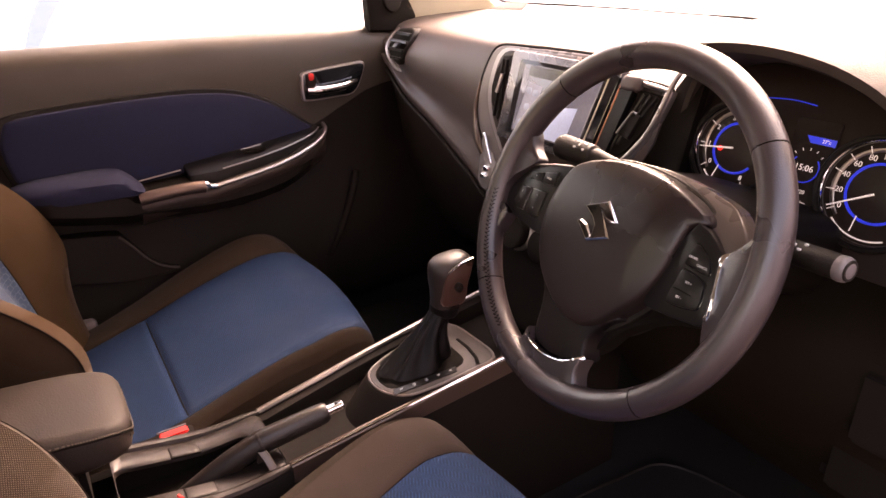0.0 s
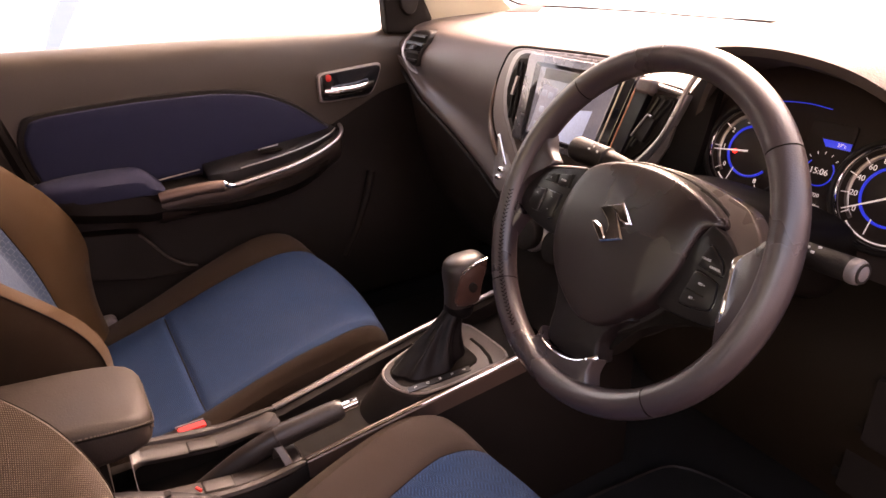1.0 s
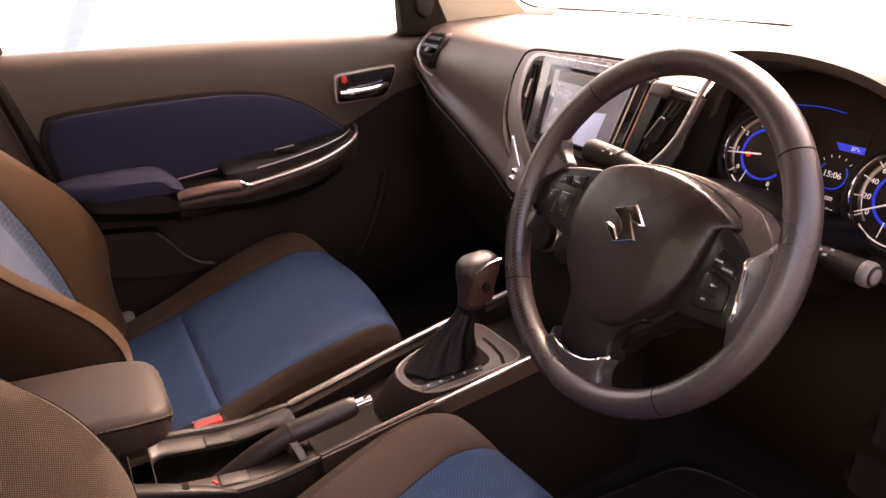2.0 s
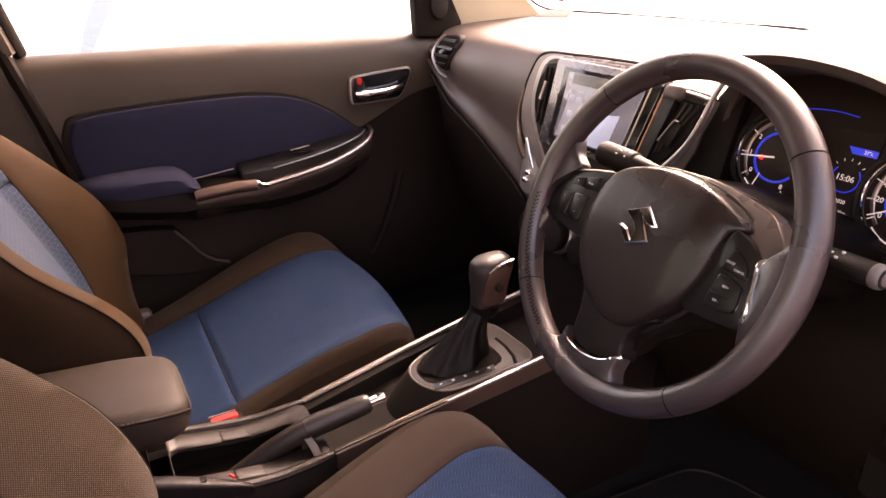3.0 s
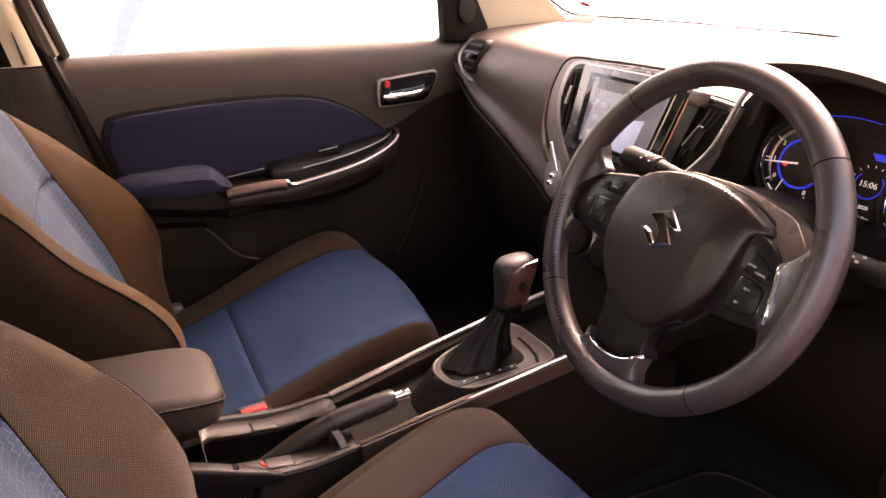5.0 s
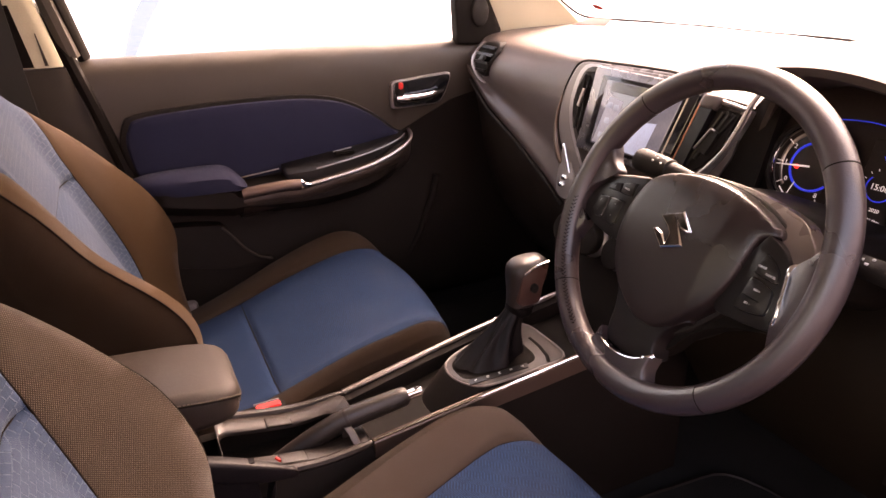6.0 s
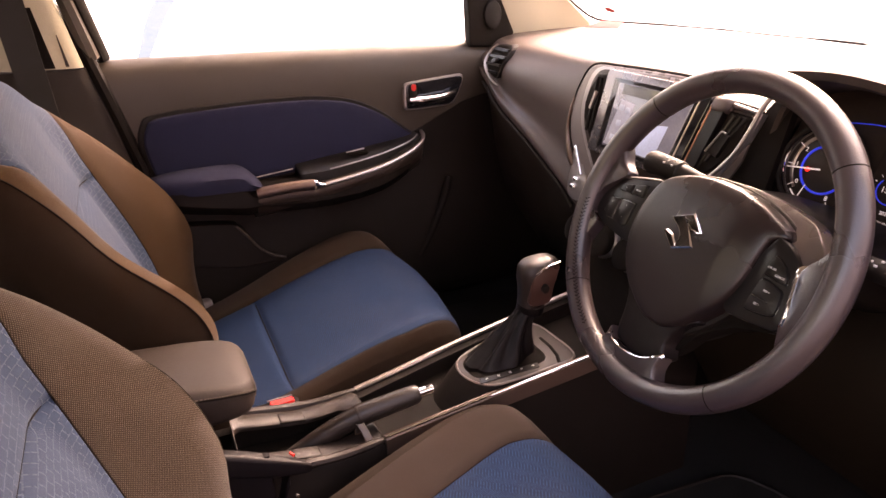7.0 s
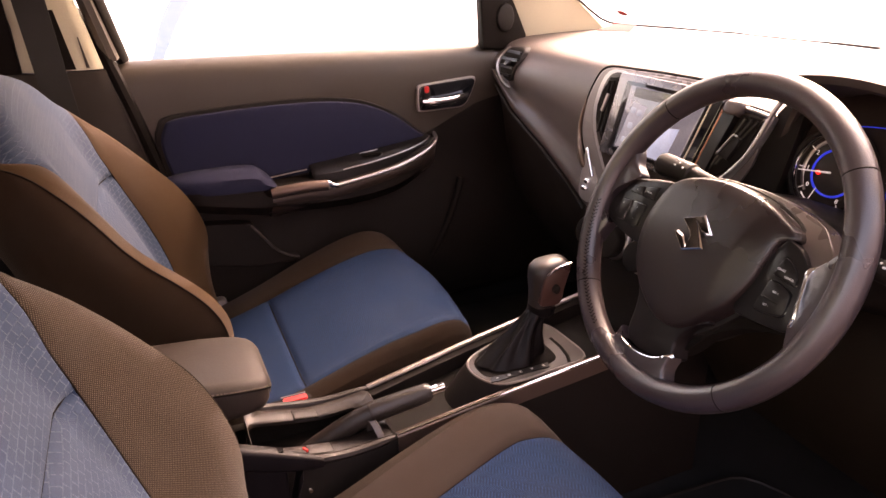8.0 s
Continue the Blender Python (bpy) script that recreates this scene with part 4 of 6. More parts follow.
# Pale patches of painted sky reflection on the glass.
part("pale_reflection", slab([(-0.072, -0.036), (-0.040, -0.036), (-0.022, 0.040), (-0.058, 0.044)], lambda a, b, d: cs(a, b, d + 0.0252), 0.0006, 0.0002), M_FIELD, hu, "pale glow for sky reflected on the screen")
part("blue_reflection", slab([(lean(a, b), b) for a, b in ((0.000, -0.037), (0.062, -0.037), (0.070, 0.020), (0.018, 0.014))], lambda a, b, d: cs(a, b, d + 0.0252), 0.0006, 0.0002), M_FIELDB, hu, "pale blue glow for sky reflected on the screen")
for ix, iz in ((-0.052, 0.030), (-0.036, 0.028), (-0.050, 0.004), (-0.056, -0.022)):
    part("icon", slab(rounded(0.012, 0.010, 0.003, 3, ix, iz), lambda a, b, d: cs(a, b, d + 0.0256), 0.0008, 0.0002), M_ICON, hu)
part("silver_line", tube([cs(0.1080, 0.072, 0.0245), cs(0.0860, -0.044, 0.0245)], 0.0014, 6), M_SATIN, hu, "thin silver line beside the screen")
# Copper colour paints the orange glint along the screen border.
part("glint_line", tube([cs(0.1320, 0.074, 0.022), cs(0.1080, -0.050, 0.022)], 0.0013, 8), M_COPPER, dash, "thin copper line drawn as an orange glint beside the screen")
part("dark_upright", slab([(0.134, 0.074), (0.158, 0.072), (0.131, -0.05), (0.110, -0.05)], lambda a, b, d: cs(a, b, d + 0.006), 0.018, 0.005, 3), M_GLOSSD, dash, "dark upright beside the screen")
part("upright_cap", slab([(a - 0.15 * (0.081 - b), b) for a, b in rounded(0.034, 0.024, 0.009, 5, 0.1465, 0.0700)], lambda a, b, d: cs(a, b, d + 0.000), 0.027, 0.010, 5), M_DASH, dash, "grey rounded upright cap")
for sx in (-1, 1):
    vo = [(-0.148, 0.077), (-0.122, 0.080), (-0.118, -0.046), (-0.128, -0.034), (-0.156, -0.004), (-0.164, 0.022), (-0.160, 0.050)] if sx < 0 else [(0.160, 0.064), (0.199, 0.062), (0.188, 0.015), (0.162, -0.022), (0.135, -0.042), (0.128, -0.036)]
    cv = part("centre_vent", slab(vo, lambda a, b, d: cs(a, b, d + 0.010), 0.006, 0.003), M_BLACK, dash, "tall black centre air vent")
    for k in range(2 if sx < 0 else 3):
        x0 = -0.146 + 0.011 * k if sx < 0 else 0.171 + 0.0110 * k
        fall = 0.006 if sx < 0 else -0.036
        part("vent_slat", tube([cs(x0, 0.070 if sx < 0 else 0.059, 0.016), cs(x0 + fall, -0.026 + (0.012 * k if sx > 0 else 0), 0.016)], 0.0024, 6, flat=1.5), M_GLOSSD, cv, "upright black vent slat")
    if sx < 0:
        part("vent_tab", tube([cs(-0.1335, 0.046, 0.022), cs(-0.1385, 0.014, 0.022)], 0.0032, 8), M_SATIN, cv, "silver vent tab")
    else:
        part("vent_block", slab([(0.146, 0.000), (0.163, 0.033), (0.178, 0.030), (0.166, -0.004)], lambda a, b, d: cs(a, b, d + 0.014), 0.008, 0.002), M_DARK, cv, "dark vent tab block")
        part("vent_tab", tube(spline([cs(0.172, 0.0320, 0.023), cs(0.1645, 0.0335, 0.023), cs(0.1600, 0.0270, 0.023), cs(0.1455, 0.0010, 0.023)], 3), 0.0018, 8), M_SATIN, cv, "bright vent tab edge")
part("frame_strip", tube(spline([cs(0.224, 0.112, 0.008), cs(0.2155, 0.096, 0.012), cs(0.2075, 0.074, 0.014), cs(0.2005, 0.043, 0.014), cs(0.187, 0.004, 0.014), cs(0.161, -0.033, 0.014), cs(0.128, -0.066, 0.012)], 5), 0.0036, 8, up=(0, 1, 0)), M_SILVERP, dash, "satin silver strip beside the vent")
part("strip_flank", loft([[cs(a, b, 0.010), cs(a + w, b - 0.3 * w, 0.004), cs(a + w, b - 0.3 * w, -0.03), cs(a, b, -0.03)] for a, b, w in ((0.196, 0.040, 0.004), (0.181, 0.004, 0.016), (0.156, -0.033, 0.026), (0.126, -0.066, 0.030))]), M_DASH, dash, "brown-grey flank below the silver strip")
part("binnacle_flank", slab([(0.222, 0.108), (0.2045, 0.074), (0.1945, 0.040), (0.180, 0.004), (0.165, -0.020), (0.200, -0.060), (0.246, -0.060), (0.246, 0.108)], lambda a, b, d: cs(a, b, d - 0.012), 0.012, 0.002), M_BLACK, dash, "black flank between vent and instruments")
part("vent_brow", tube([cs(0.160, 0.0735, 0.014), cs(0.183, 0.0718, 0.014), cs(0.207, 0.0690, 0.014)], 0.0036, 8, flat=1.0), M_SATIN, dash, "silver strip above the vent")
# lower stack with heater controls
low = [(p.x, p.y) for p in spline([(-0.145, 0.80, 0), (-0.12, 0.70, 0), (-0.10, 0.60, 0), (-0.095, 0.54, 0), (0.095, 0.54, 0), (0.10, 0.60, 0), (0.12, 0.70, 0), (0.145, 0.80, 0)], 4)]
part("lower_console_face", slab(low, lambda a, b, d: (a, 0.36 - d + (0.8 - b) * -0.35, b), 0.09, 0.01, 3), M_BLACK, dash, "black lower centre face")
for s in (-1,):
    part("stack_trim", tube(spline([cs(s * 0.212, 0.030, 0.004), cs(s * 0.205, -0.030, 0.008), cs(s * 0.170, -0.085, 0.010), (s * 0.150, 0.240, 0.765), (s * 0.128, 0.215, 0.70), (s * 0.108, 0.19, 0.63)], 5), [0.0025 + 0.003 * min(1, i / 8) for i in range(26)], 10, flat=1.3), M_BRONZE, dash, "satin bronze stack edge")
for x in (-0.112, -0.042, 0.028):
    ym = 0.228
    kn = part("climate_dial", slab([(x + 0.027 * math.cos(a), 0.688 + 0.027 * math.sin(a)) for a in [i * math.pi / 14 for i in range(28)]], lambda a, b, d: (a, ym + (b - 0.688) * 0.3 - d, b), 0.03, 0.005, 3), M_BLACK, dash, "round climate dial")
    part("dial_ring", tube([(x + 0.029 * math.cos(a), ym - 0.008 + 0.0087 * math.sin(a), 0.688 + 0.029 * math.sin(a)) for a in [i * math.pi / 14 for i in range(28)]], 0.0055, 8, True, up=(0, 1, 0.2)), M_SATIN, kn, "satin silver dial ring")
part("trim_panel", slab(curve2([(-0.180, 0.842), (-0.160, 0.828), (-0.124, 0.784), (-0.116, 0.755), (-0.120, 0.738), (-0.150, 0.735), (-0.168, 0.750), (-0.176, 0.790)]), lambda a, b, d: (a, 0.252 - 0.25 * (0.83 - b) - d, b), 0.014, 0.005, 3), M_SILVERP, dash, "silver-grey lower trim beside the heater controls")
part("trim_blade", tube(spline([(-0.1680, 0.232, 0.832), (-0.1580, 0.229, 0.818), (-0.1430, 0.224, 0.801), (-0.1290, 0.219, 0.786)], 5), [0.0015] + [0.0034] * 14 + [0.0025], 8, flat=0.8), M_CHROME, dash, "bright silver blade beside the heater controls")
for bx_, bz_ in ((-0.144, 0.774), (-0.147, 0.760)):
    part("side_button", slab(rounded(0.016, 0.009, 0.004, 4, bx_, bz_), lambda a, b, d: (a, 0.240 - 0.25 * (0.83 - b) - d, b), 0.010, 0.004, 3), M_CHROME, dash, "small bright button")

# ---- instrument binnacle ----
YC = 0.292
CT = pose(0, YC, 0.90, -14, 0, 0)


def ct(a, b, d):
    return CT @ Vector((a, -d, b))


hood_in = [(0.205, 0.80), (0.212, 0.90), (0.228, 0.972), (0.262, 1.014), (0.33, 1.031), (0.40, 1.033), (0.47, 1.020), (0.525, 0.988), (0.56, 0.93), (0.575, 0.85), (0.575, 0.80)]
crv = spline([(a, b, 0) for a, b in hood_in], 5)
cx0, cz0 = 0.39, 0.80


def hood_ring(k, y, dz):
    """A ring of the hood; its flank towards the centre stack is set well back."""
    return [Vector((cx0 + (p.x - cx0) * k, y + (0.125 * smooth(0.30, 0.225, p.x) if y < 0.3 else 0), cz0 + (p.y - cz0) * k + dz)) for p in crv]


bm = loft([hood_ring(1.16, 0.60, -0.03), hood_ring(1.14, 0.40, 0.0), hood_ring(1.10, 0.24, 0.0), hood_ring(1.06, 0.165, 0.0), hood_ring(1.03, 0.148, 0.0), hood_ring(1.0, 0.150, -0.002)], closed=False)
inside = loft([hood_ring(1.0, 0.150, -0.002), hood_ring(0.985, 0.165, -0.004), hood_ring(0.96, 0.22, -0.008), hood_ring(0.93, 0.33, -0.01)], closed=False)
cl = thing("instrument_cluster", (0.39, 0.25, 0.80), "dark hooded instrument cluster with two blue-lit dials", "instrument cluster")
hd = part("hood", bm, M_HOOD, cl, "dark brown binnacle hood")
part("hood_lining", inside, M_HOOD, hd, "matt dark brown hood lining")
back = [(cx0 + (p.x - cx0) * 0.95, p.y * 0.98 + 0.01) for p in crv]
part("back_plate", slab(back, lambda a, b, d: ct(a, b - 0.90, d - 0.02), 0.020, 0.002), M_PANEL, cl, "black instrument panel")


def word(txt, size, at, material, parent, name="lettering", tilt=None, align="CENTER"):
    """Raised lettering in the built-in font; at(a, b) places its plane."""
    cu = bpy.data.curves.new("txt", "FONT")
    cu.body, cu.size, cu.align_x, cu.align_y, cu.extrude = txt, size, align, "CENTER", 0.0003
    cu.resolution_u = 3
    tmp = bpy.data.objects.new("txt", cu)
    me = bpy.data.meshes.new_from_object(tmp)
    bpy.data.objects.remove(tmp)
    me.transform(at)
    me.materials.append(material)
    ob = new(name, me)
    ob.parent = parent
    ob.matrix_parent_inverse = WORLD[parent].inverted()
    WORLD[ob] = Matrix.Identity(4)
    return ob


def face_ct(a, b, d=0.004, rot=0):
    """Matrix that lays lettering on the cluster face."""
    return CT @ pose(a, -d, b, 90) @ pose(0, 0, 0, 0, 0, rot)


def dial(cx, cz, R, nums, needle, small_needle):
    d = part("dial", slab([(cx + R * math.cos(a), cz + R * math.sin(a)) for a in [i * math.pi / 24 for i in range(48)]], lambda a, b, dd: ct(a, b, dd), 0.003, 0.001), M_PANEL, cl, "round blue-lit dial")
    part("dial_rim", tube([ct(cx + R * math.cos(a), cz + R * math.sin(a), 0.006) for a in [i * math.pi / 24 for i in range(48)]], 0.0018, 8, True, up=(0, 1, 0.25)), M_CHROME, d, "chrome dial rim")
    part("dial_cone", tube([ct(cx + R * 1.03 * math.cos(a), cz + R * 1.03 * math.sin(a), 0.012) for a in [i * math.pi / 24 for i in range(48)]], 0.0035, 8, True, up=(0, 1, 0.25)), M_DARK, d)
    part("bezel_line", tube([ct(cx + R * 0.955 * math.cos(a), cz + R * 0.955 * math.sin(a), 0.0040) for a in [2 * math.pi * i / 48 for i in range(48)]], 0.0006, 5, True, up=(0, 1, 0.25)), M_CAP, d, "thin grey line round the dial")
    part("blue_ring", tube([ct(cx + R * 0.55 * math.cos(a), cz + R * 0.55 * math.sin(a), 0.0040) for a in [radians(70 + 250 * i / 40) for i in range(41)]], 0.0017, 6, up=(0, 1, 0.25)), M_BLUEGLOW, d, "blue light ring")
    part("silver_arc", tube([ct(cx + R * 0.80 * math.cos(a), cz + R * 0.80 * math.sin(a), 0.0030) for a in [radians(224 - 150 * i / 30) for i in range(31)]], 0.0028, 8, flat=0.4, up=(0, 1, 0.25)), M_SATIN, d)
    for a in nums:
        c, s = math.cos(radians(a)), math.sin(radians(a))
        part("tick", tube([ct(cx + R * 0.76 * c, cz + R * 0.76 * s, 0.0055), ct(cx + R * 0.90 * c, cz + R * 0.90 * s, 0.0055)], 0.0006, 5), M_WHITE, d)
        word(nums[a], R * 0.15, face_ct(cx + R * 0.675 * c, cz + R * 0.675 * s, 0.0045), M_WHITE, d, "number")
    c, s = math.cos(radians(needle)), math.sin(radians(needle))
    part("needle", tube([ct(cx + R * 0.02 * c, cz + R * 0.02 * s, 0.010), ct(cx + R * 0.86 * c, cz + R * 0.86 * s, 0.009)], [0.0014, 0.0007], 6), M_WHITE, d)
    ga = [radians(-135 + 70 * i / 12) for i in range(13)]
    part("gauge_arc", tube([ct(cx + R * 0.88 * math.cos(a), cz + R * 0.88 * math.sin(a), 0.0045) for a in ga], 0.0010, 5, up=(0, 1, 0.25)), M_WHITE, d)
    part("gauge_needle", tube([ct(cx + R * 0.50 * math.cos(radians(small_needle)), cz + R * 0.5 * math.sin(radians(small_needle)), 0.007), ct(cx + R * 0.80 * math.cos(radians(small_needle + 6)), cz + R * 0.8 * math.sin(radians(small_needle + 6)), 0.007)], 0.0007, 5), M_WHITE, d)
    return d


TX, SX = 0.290, 0.463
ta = dial(TX, -0.004, 0.0565, {217: "0", 182: "1", 147: "2", 112: "3", 77: "4", 42: "5", 7: "6", -28: "7", -63: "8"}, 188, -122)
part("warning_light", slab([(TX - 0.022 + 0.0030 * math.cos(a), -0.008 + 0.0030 * math.sin(a)) for a in [i * math.pi / 6 for i in range(12)]], lambda a, b, d: ct(a, b, d + 0.003), 0.002, 0.0005), M_REDGLOW, ta, "small red warning light")
spd = dial(SX, -0.015, 0.058, {213: "0", 187: "20", 161: "40", 138: "60", 115: "80", 92: "100", 69: "120", 46: "140", 23: "160", 0: "180", -23: "200"}, 209, -112)
scr = part("centre_display", slab(rounded(0.052, 0.115, 0.004, 3, 0.379, -0.008), lambda a, b, d: ct(a, b, d), 0.002, 0.0005), M_DISP, cl, "dark trip display")
word("15:06", 0.0100, face_ct(0.379, -0.007), M_WHITE, scr, "clock_digits")
word("2020", 0.0062, face_ct(0.383, -0.034), M_WHITE, scr, "year_digits")
word("121.6km", 0.0052, face_ct(0.385, -0.046), M_WHITE, scr, "trip_digits")
word("799km", 0.0052, face_ct(0.386, -0.053), M_WHITE, scr, "odometer_digits")
part("blue_band", slab([(0.376, 0.022), (0.404, 0.022), (0.404, 0.030), (0.370, 0.030)], lambda a, b, d: ct(a, b, d + 0.002), 0.0008, 0.0002), M_BLUEGLOW, scr, "blue lit band")
word("27°c", 0.0055, face_ct(0.394, 0.026, 0.0035), M_WHITE, scr, "temperature_digits")
part("clock_ring", tube([ct(0.379 + 0.0165 * math.cos(a), -0.007 + 0.0165 * math.sin(a), 0.003) for a in [radians(-40 + 260 * i / 24) - math.pi for i in range(25)]], 0.0009, 5, up=(0, 1, 0.25)), M_BLUEGLOW, scr)
for k in range(7):
    a = radians(20 + 23 * k)
    part("clock_tick", tube([ct(0.379 + q * math.cos(a), -0.007 + q * math.sin(a), 0.003) for q in (0.0205, 0.0235)], 0.0005, 4), M_WHITE, scr)
part("light_arc", tube(spline([ct(0.285, 0.058, 0.008), ct(0.317, 0.063, 0.008), ct(0.345, 0.065, 0.008), ct(0.372, 0.063, 0.008)], 5), 0.0007, 5), M_BLUEGLOW, cl, "thin blue light line")

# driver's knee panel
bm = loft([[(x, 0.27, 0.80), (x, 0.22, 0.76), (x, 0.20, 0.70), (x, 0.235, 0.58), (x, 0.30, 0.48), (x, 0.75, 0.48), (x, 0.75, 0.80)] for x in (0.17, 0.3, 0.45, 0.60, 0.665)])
part("knee_panel", bm, M_KNEE, dash, "lower panel under the steering column, darkened for footwell shade")
part("switch_bank", box((0.52, 0.200, 0.64), (0.64, 0.245, 0.74), 0.012, 3), M_HUMP, dash)
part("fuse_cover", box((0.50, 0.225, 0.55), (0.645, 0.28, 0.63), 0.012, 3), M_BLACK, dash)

# ---- steering wheel: local x right, y up in its plane, z to the driver ----
TILT, TURN = 22.75, -2.94
WM = Matrix.Translation((0.324, 0.0255, 0.8627)) @ pose(0, 0, 0, 0, 0, TURN) @ Matrix(((1, 0, 0, 0), (0, math.sin(radians(TILT)), -math.cos(radians(TILT)), 0), (0, math.cos(radians(TILT)), math.sin(radians(TILT)), 0), (0, 0, 0, 1)))
wheel = thing("steering_wheel", None, "dark leather three-spoke steering wheel with chrome accents", "steering wheel", m=WM)
RW, RT = 0.1820, 0.0152


def wp(name, bm, material, parent=None, label="", sharp=38):
    return part(name, bm, material, parent or wheel, label, True, sharp)


def rim_tube(a0, a1, n, r, k=14):
    rings = []
    for i in range(n + 1):
        a = radians(a0 + (a1 - a0) * i / n)
        rings.append([((RW + r * math.cos(q)) * math.cos(a), (RW + r * math.cos(q)) * math.sin(a), r * 1.12 * math.sin(q)) for q in [2 * math.pi * j / k for j in range(k)]])
    return rings


SEAMS = (40, 134, 221, 312)
for a0, a1 in zip(SEAMS, SEAMS[1:] + (400,)):
    wp("rim", loft(rim_tube(a0 + 0.25, a1 - 0.25, max(12, int((a1 - a0) / 3)), RT, 18), caps=False), M_LEATHER, label="dark grained leather rim section")
for a in SEAMS:
    wp("rim_seam", loft(rim_tube(a - 0.3, a + 0.3, 1, RT - 0.0008, 18), caps=False), M_SEAM)
# stitching on the inner side of the rim
for a0, a1 in ((184, 244),):
    n = 36
    for i in range(n):
        a = radians(a0 + (a1 - a0) * i / n)
        for q0, q1, da in ((117, 127, 0.011), (127, 137, -0.011)):
            e = [((RW + (RT + 0.0002) * math.cos(radians(q))), (RT + 0.0002) * 1.12 * math.sin(radians(q))) for q in (q0, q1)]
            wp("stitch", tube([(e[0][0] * math.cos(a), e[0][0] * math.sin(a), e[0][1]), (e[1][0] * math.cos(a + da), e[1][0] * math.sin(a + da), e[1][1])], 0.0007, 4), M_SEAM)


hub = curve2([(0, 0.072), (0.039, 0.070), (0.069, 0.064), (0.098, 0.052), (0.111, 0.042), (0.107, 0.036), (0.097, 0.030), (0.094, 0.010), (0.090, -0.018), (0.079, -0.048), (0.062, -0.071), (0.041, -0.093), (0.018, -0.107), (-0.011, -0.109), (-0.039, -0.097),
              (-0.068, -0.074), (-0.085, -0.044), (-0.090, -0.012), (-0.086, 0.020), (-0.078, 0.046), (-0.060, 0.060), (-0.030, 0.069)], 5)


def hub_dome(a, b):
    """Height of the cover: domed, rising to a crease right of the emblem and falling away beyond it."""
    e = a - (0.0560 + 0.16 * max(0.0, b + 0.010) + 0.10 * max(0.0, -0.020 - b))
    return 0.0125 - 2.6 * max(0.0, b) ** 2 - 0.9 * min(0.0, b) ** 2 - 0.20 * a * a - 0.090 * e - 0.130 * math.sqrt(e * e + 0.000012)


def hub_gap(p):
    """Distance of a point from the rim of the cover."""
    near = 1.0
    for q, s in zip(RIM, RIM[1:] + RIM[:1]):
        w = s - q
        near = min(near, (p - q - w * min(1.0, max(0.0, (p - q).dot(w) / w.length_squared))).length)
    return near


RIM = [Vector(p) for p in hub]
rings = [[(a, b, -0.036) for a, b in hub]]
for r in [1.0, 0.995, 0.988, 0.98, 0.97, 0.955, 0.94] + [0.92 - 0.02 * i for i in range(30)] + [0.28, 0.2, 0.1, 0.03]:
    row = []
    w = smooth(0.55, 0.96, r)
    for a, b in hub:
        q = math.atan2(b, a)
        a, b = r * (w * a + (1 - w) * 0.092 * math.cos(q)), r * (w * b + (1 - w) * 0.086 * math.sin(q))
        g = 0.0 if r == 1.0 else hub_gap(Vector((a, b)))
        row.append((a, b, hub_dome(a, b) - 0.011 * max(0.0, 1 - g / 0.005) ** 2.5 - 0.003 * max(0.0, 1 - g / 0.018) ** 2))
    rings.append(row)
wp("airbag_cover", loft(rings), M_HUB, label="dark grained airbag cover", sharp=60)
wp("cover_edge", tube([(a * 1.010, b * 1.010, -0.024) for a, b in hub], 0.0011, 6, True), M_GLOSS, label="dark glossy line round the airbag cover")
under = [(a * 1.05, b * 1.05 - 0.001) for a, b in hub]
wp("hub_body", slab(under, lambda a, b, d: (a, b, d - 0.066), 0.046, 0.005), M_DARK)


def print_at(txt, size, x, y, z, parent):
    cu = bpy.data.curves.new("txt", "FONT")
    cu.body, cu.size, cu.align_x, cu.align_y, cu.extrude, cu.resolution_u = txt, size, "CENTER", "CENTER", 0.0002, 2
    tmp = bpy.data.objects.new("txt", cu)
    me = bpy.data.meshes.new_from_object(tmp)
    bpy.data.objects.remove(tmp)
    me.transform(pose(x, y, z))
    me.materials.append(M_PRINT)
    o = new("button_print", me)
    o.parent = parent


def grow(shape, g):
    n = len(shape)
    mx, my = sum(p[0] for p in shape) / n, sum(p[1] for p in shape) / n
    r = max(max(abs(p[0] - mx), abs(p[1] - my)) for p in shape)
    return [(mx + (a - mx) * (1 + g / r), my + (b - my) * (1 + g / r)) for a, b in shape]


# side spokes: leather flaring out of the rim, a switch panel towards the hub
FLARE = [(0.182, 0.020), (0.178, 0.040), (0.168, 0.056), (0.160, 0.047), (0.152, 0.035), (0.144, 0.025), (0.1405, 0.014), (0.143, 0.003), (0.146, -0.012), (0.146, -0.034), (0.149, -0.046), (0.155, -0.062), (0.164, -0.078), (0.174, -0.055), (0.182, -0.020)]
FLARE_LEFT = [(0.182, 0.020), (0.174, 0.055), (0.164, 0.074), (0.155, 0.066), (0.147, 0.051), (0.132, 0.0395), (0.141, 0.030), (0.160, 0.014), (0.169, -0.004), (0.171, -0.018), (0.160, -0.028), (0.152, -0.036), (0.156, -0.050), (0.159, -0.062), (0.164, -0.078), (0.174, -0.055), (0.182, -0.020)]
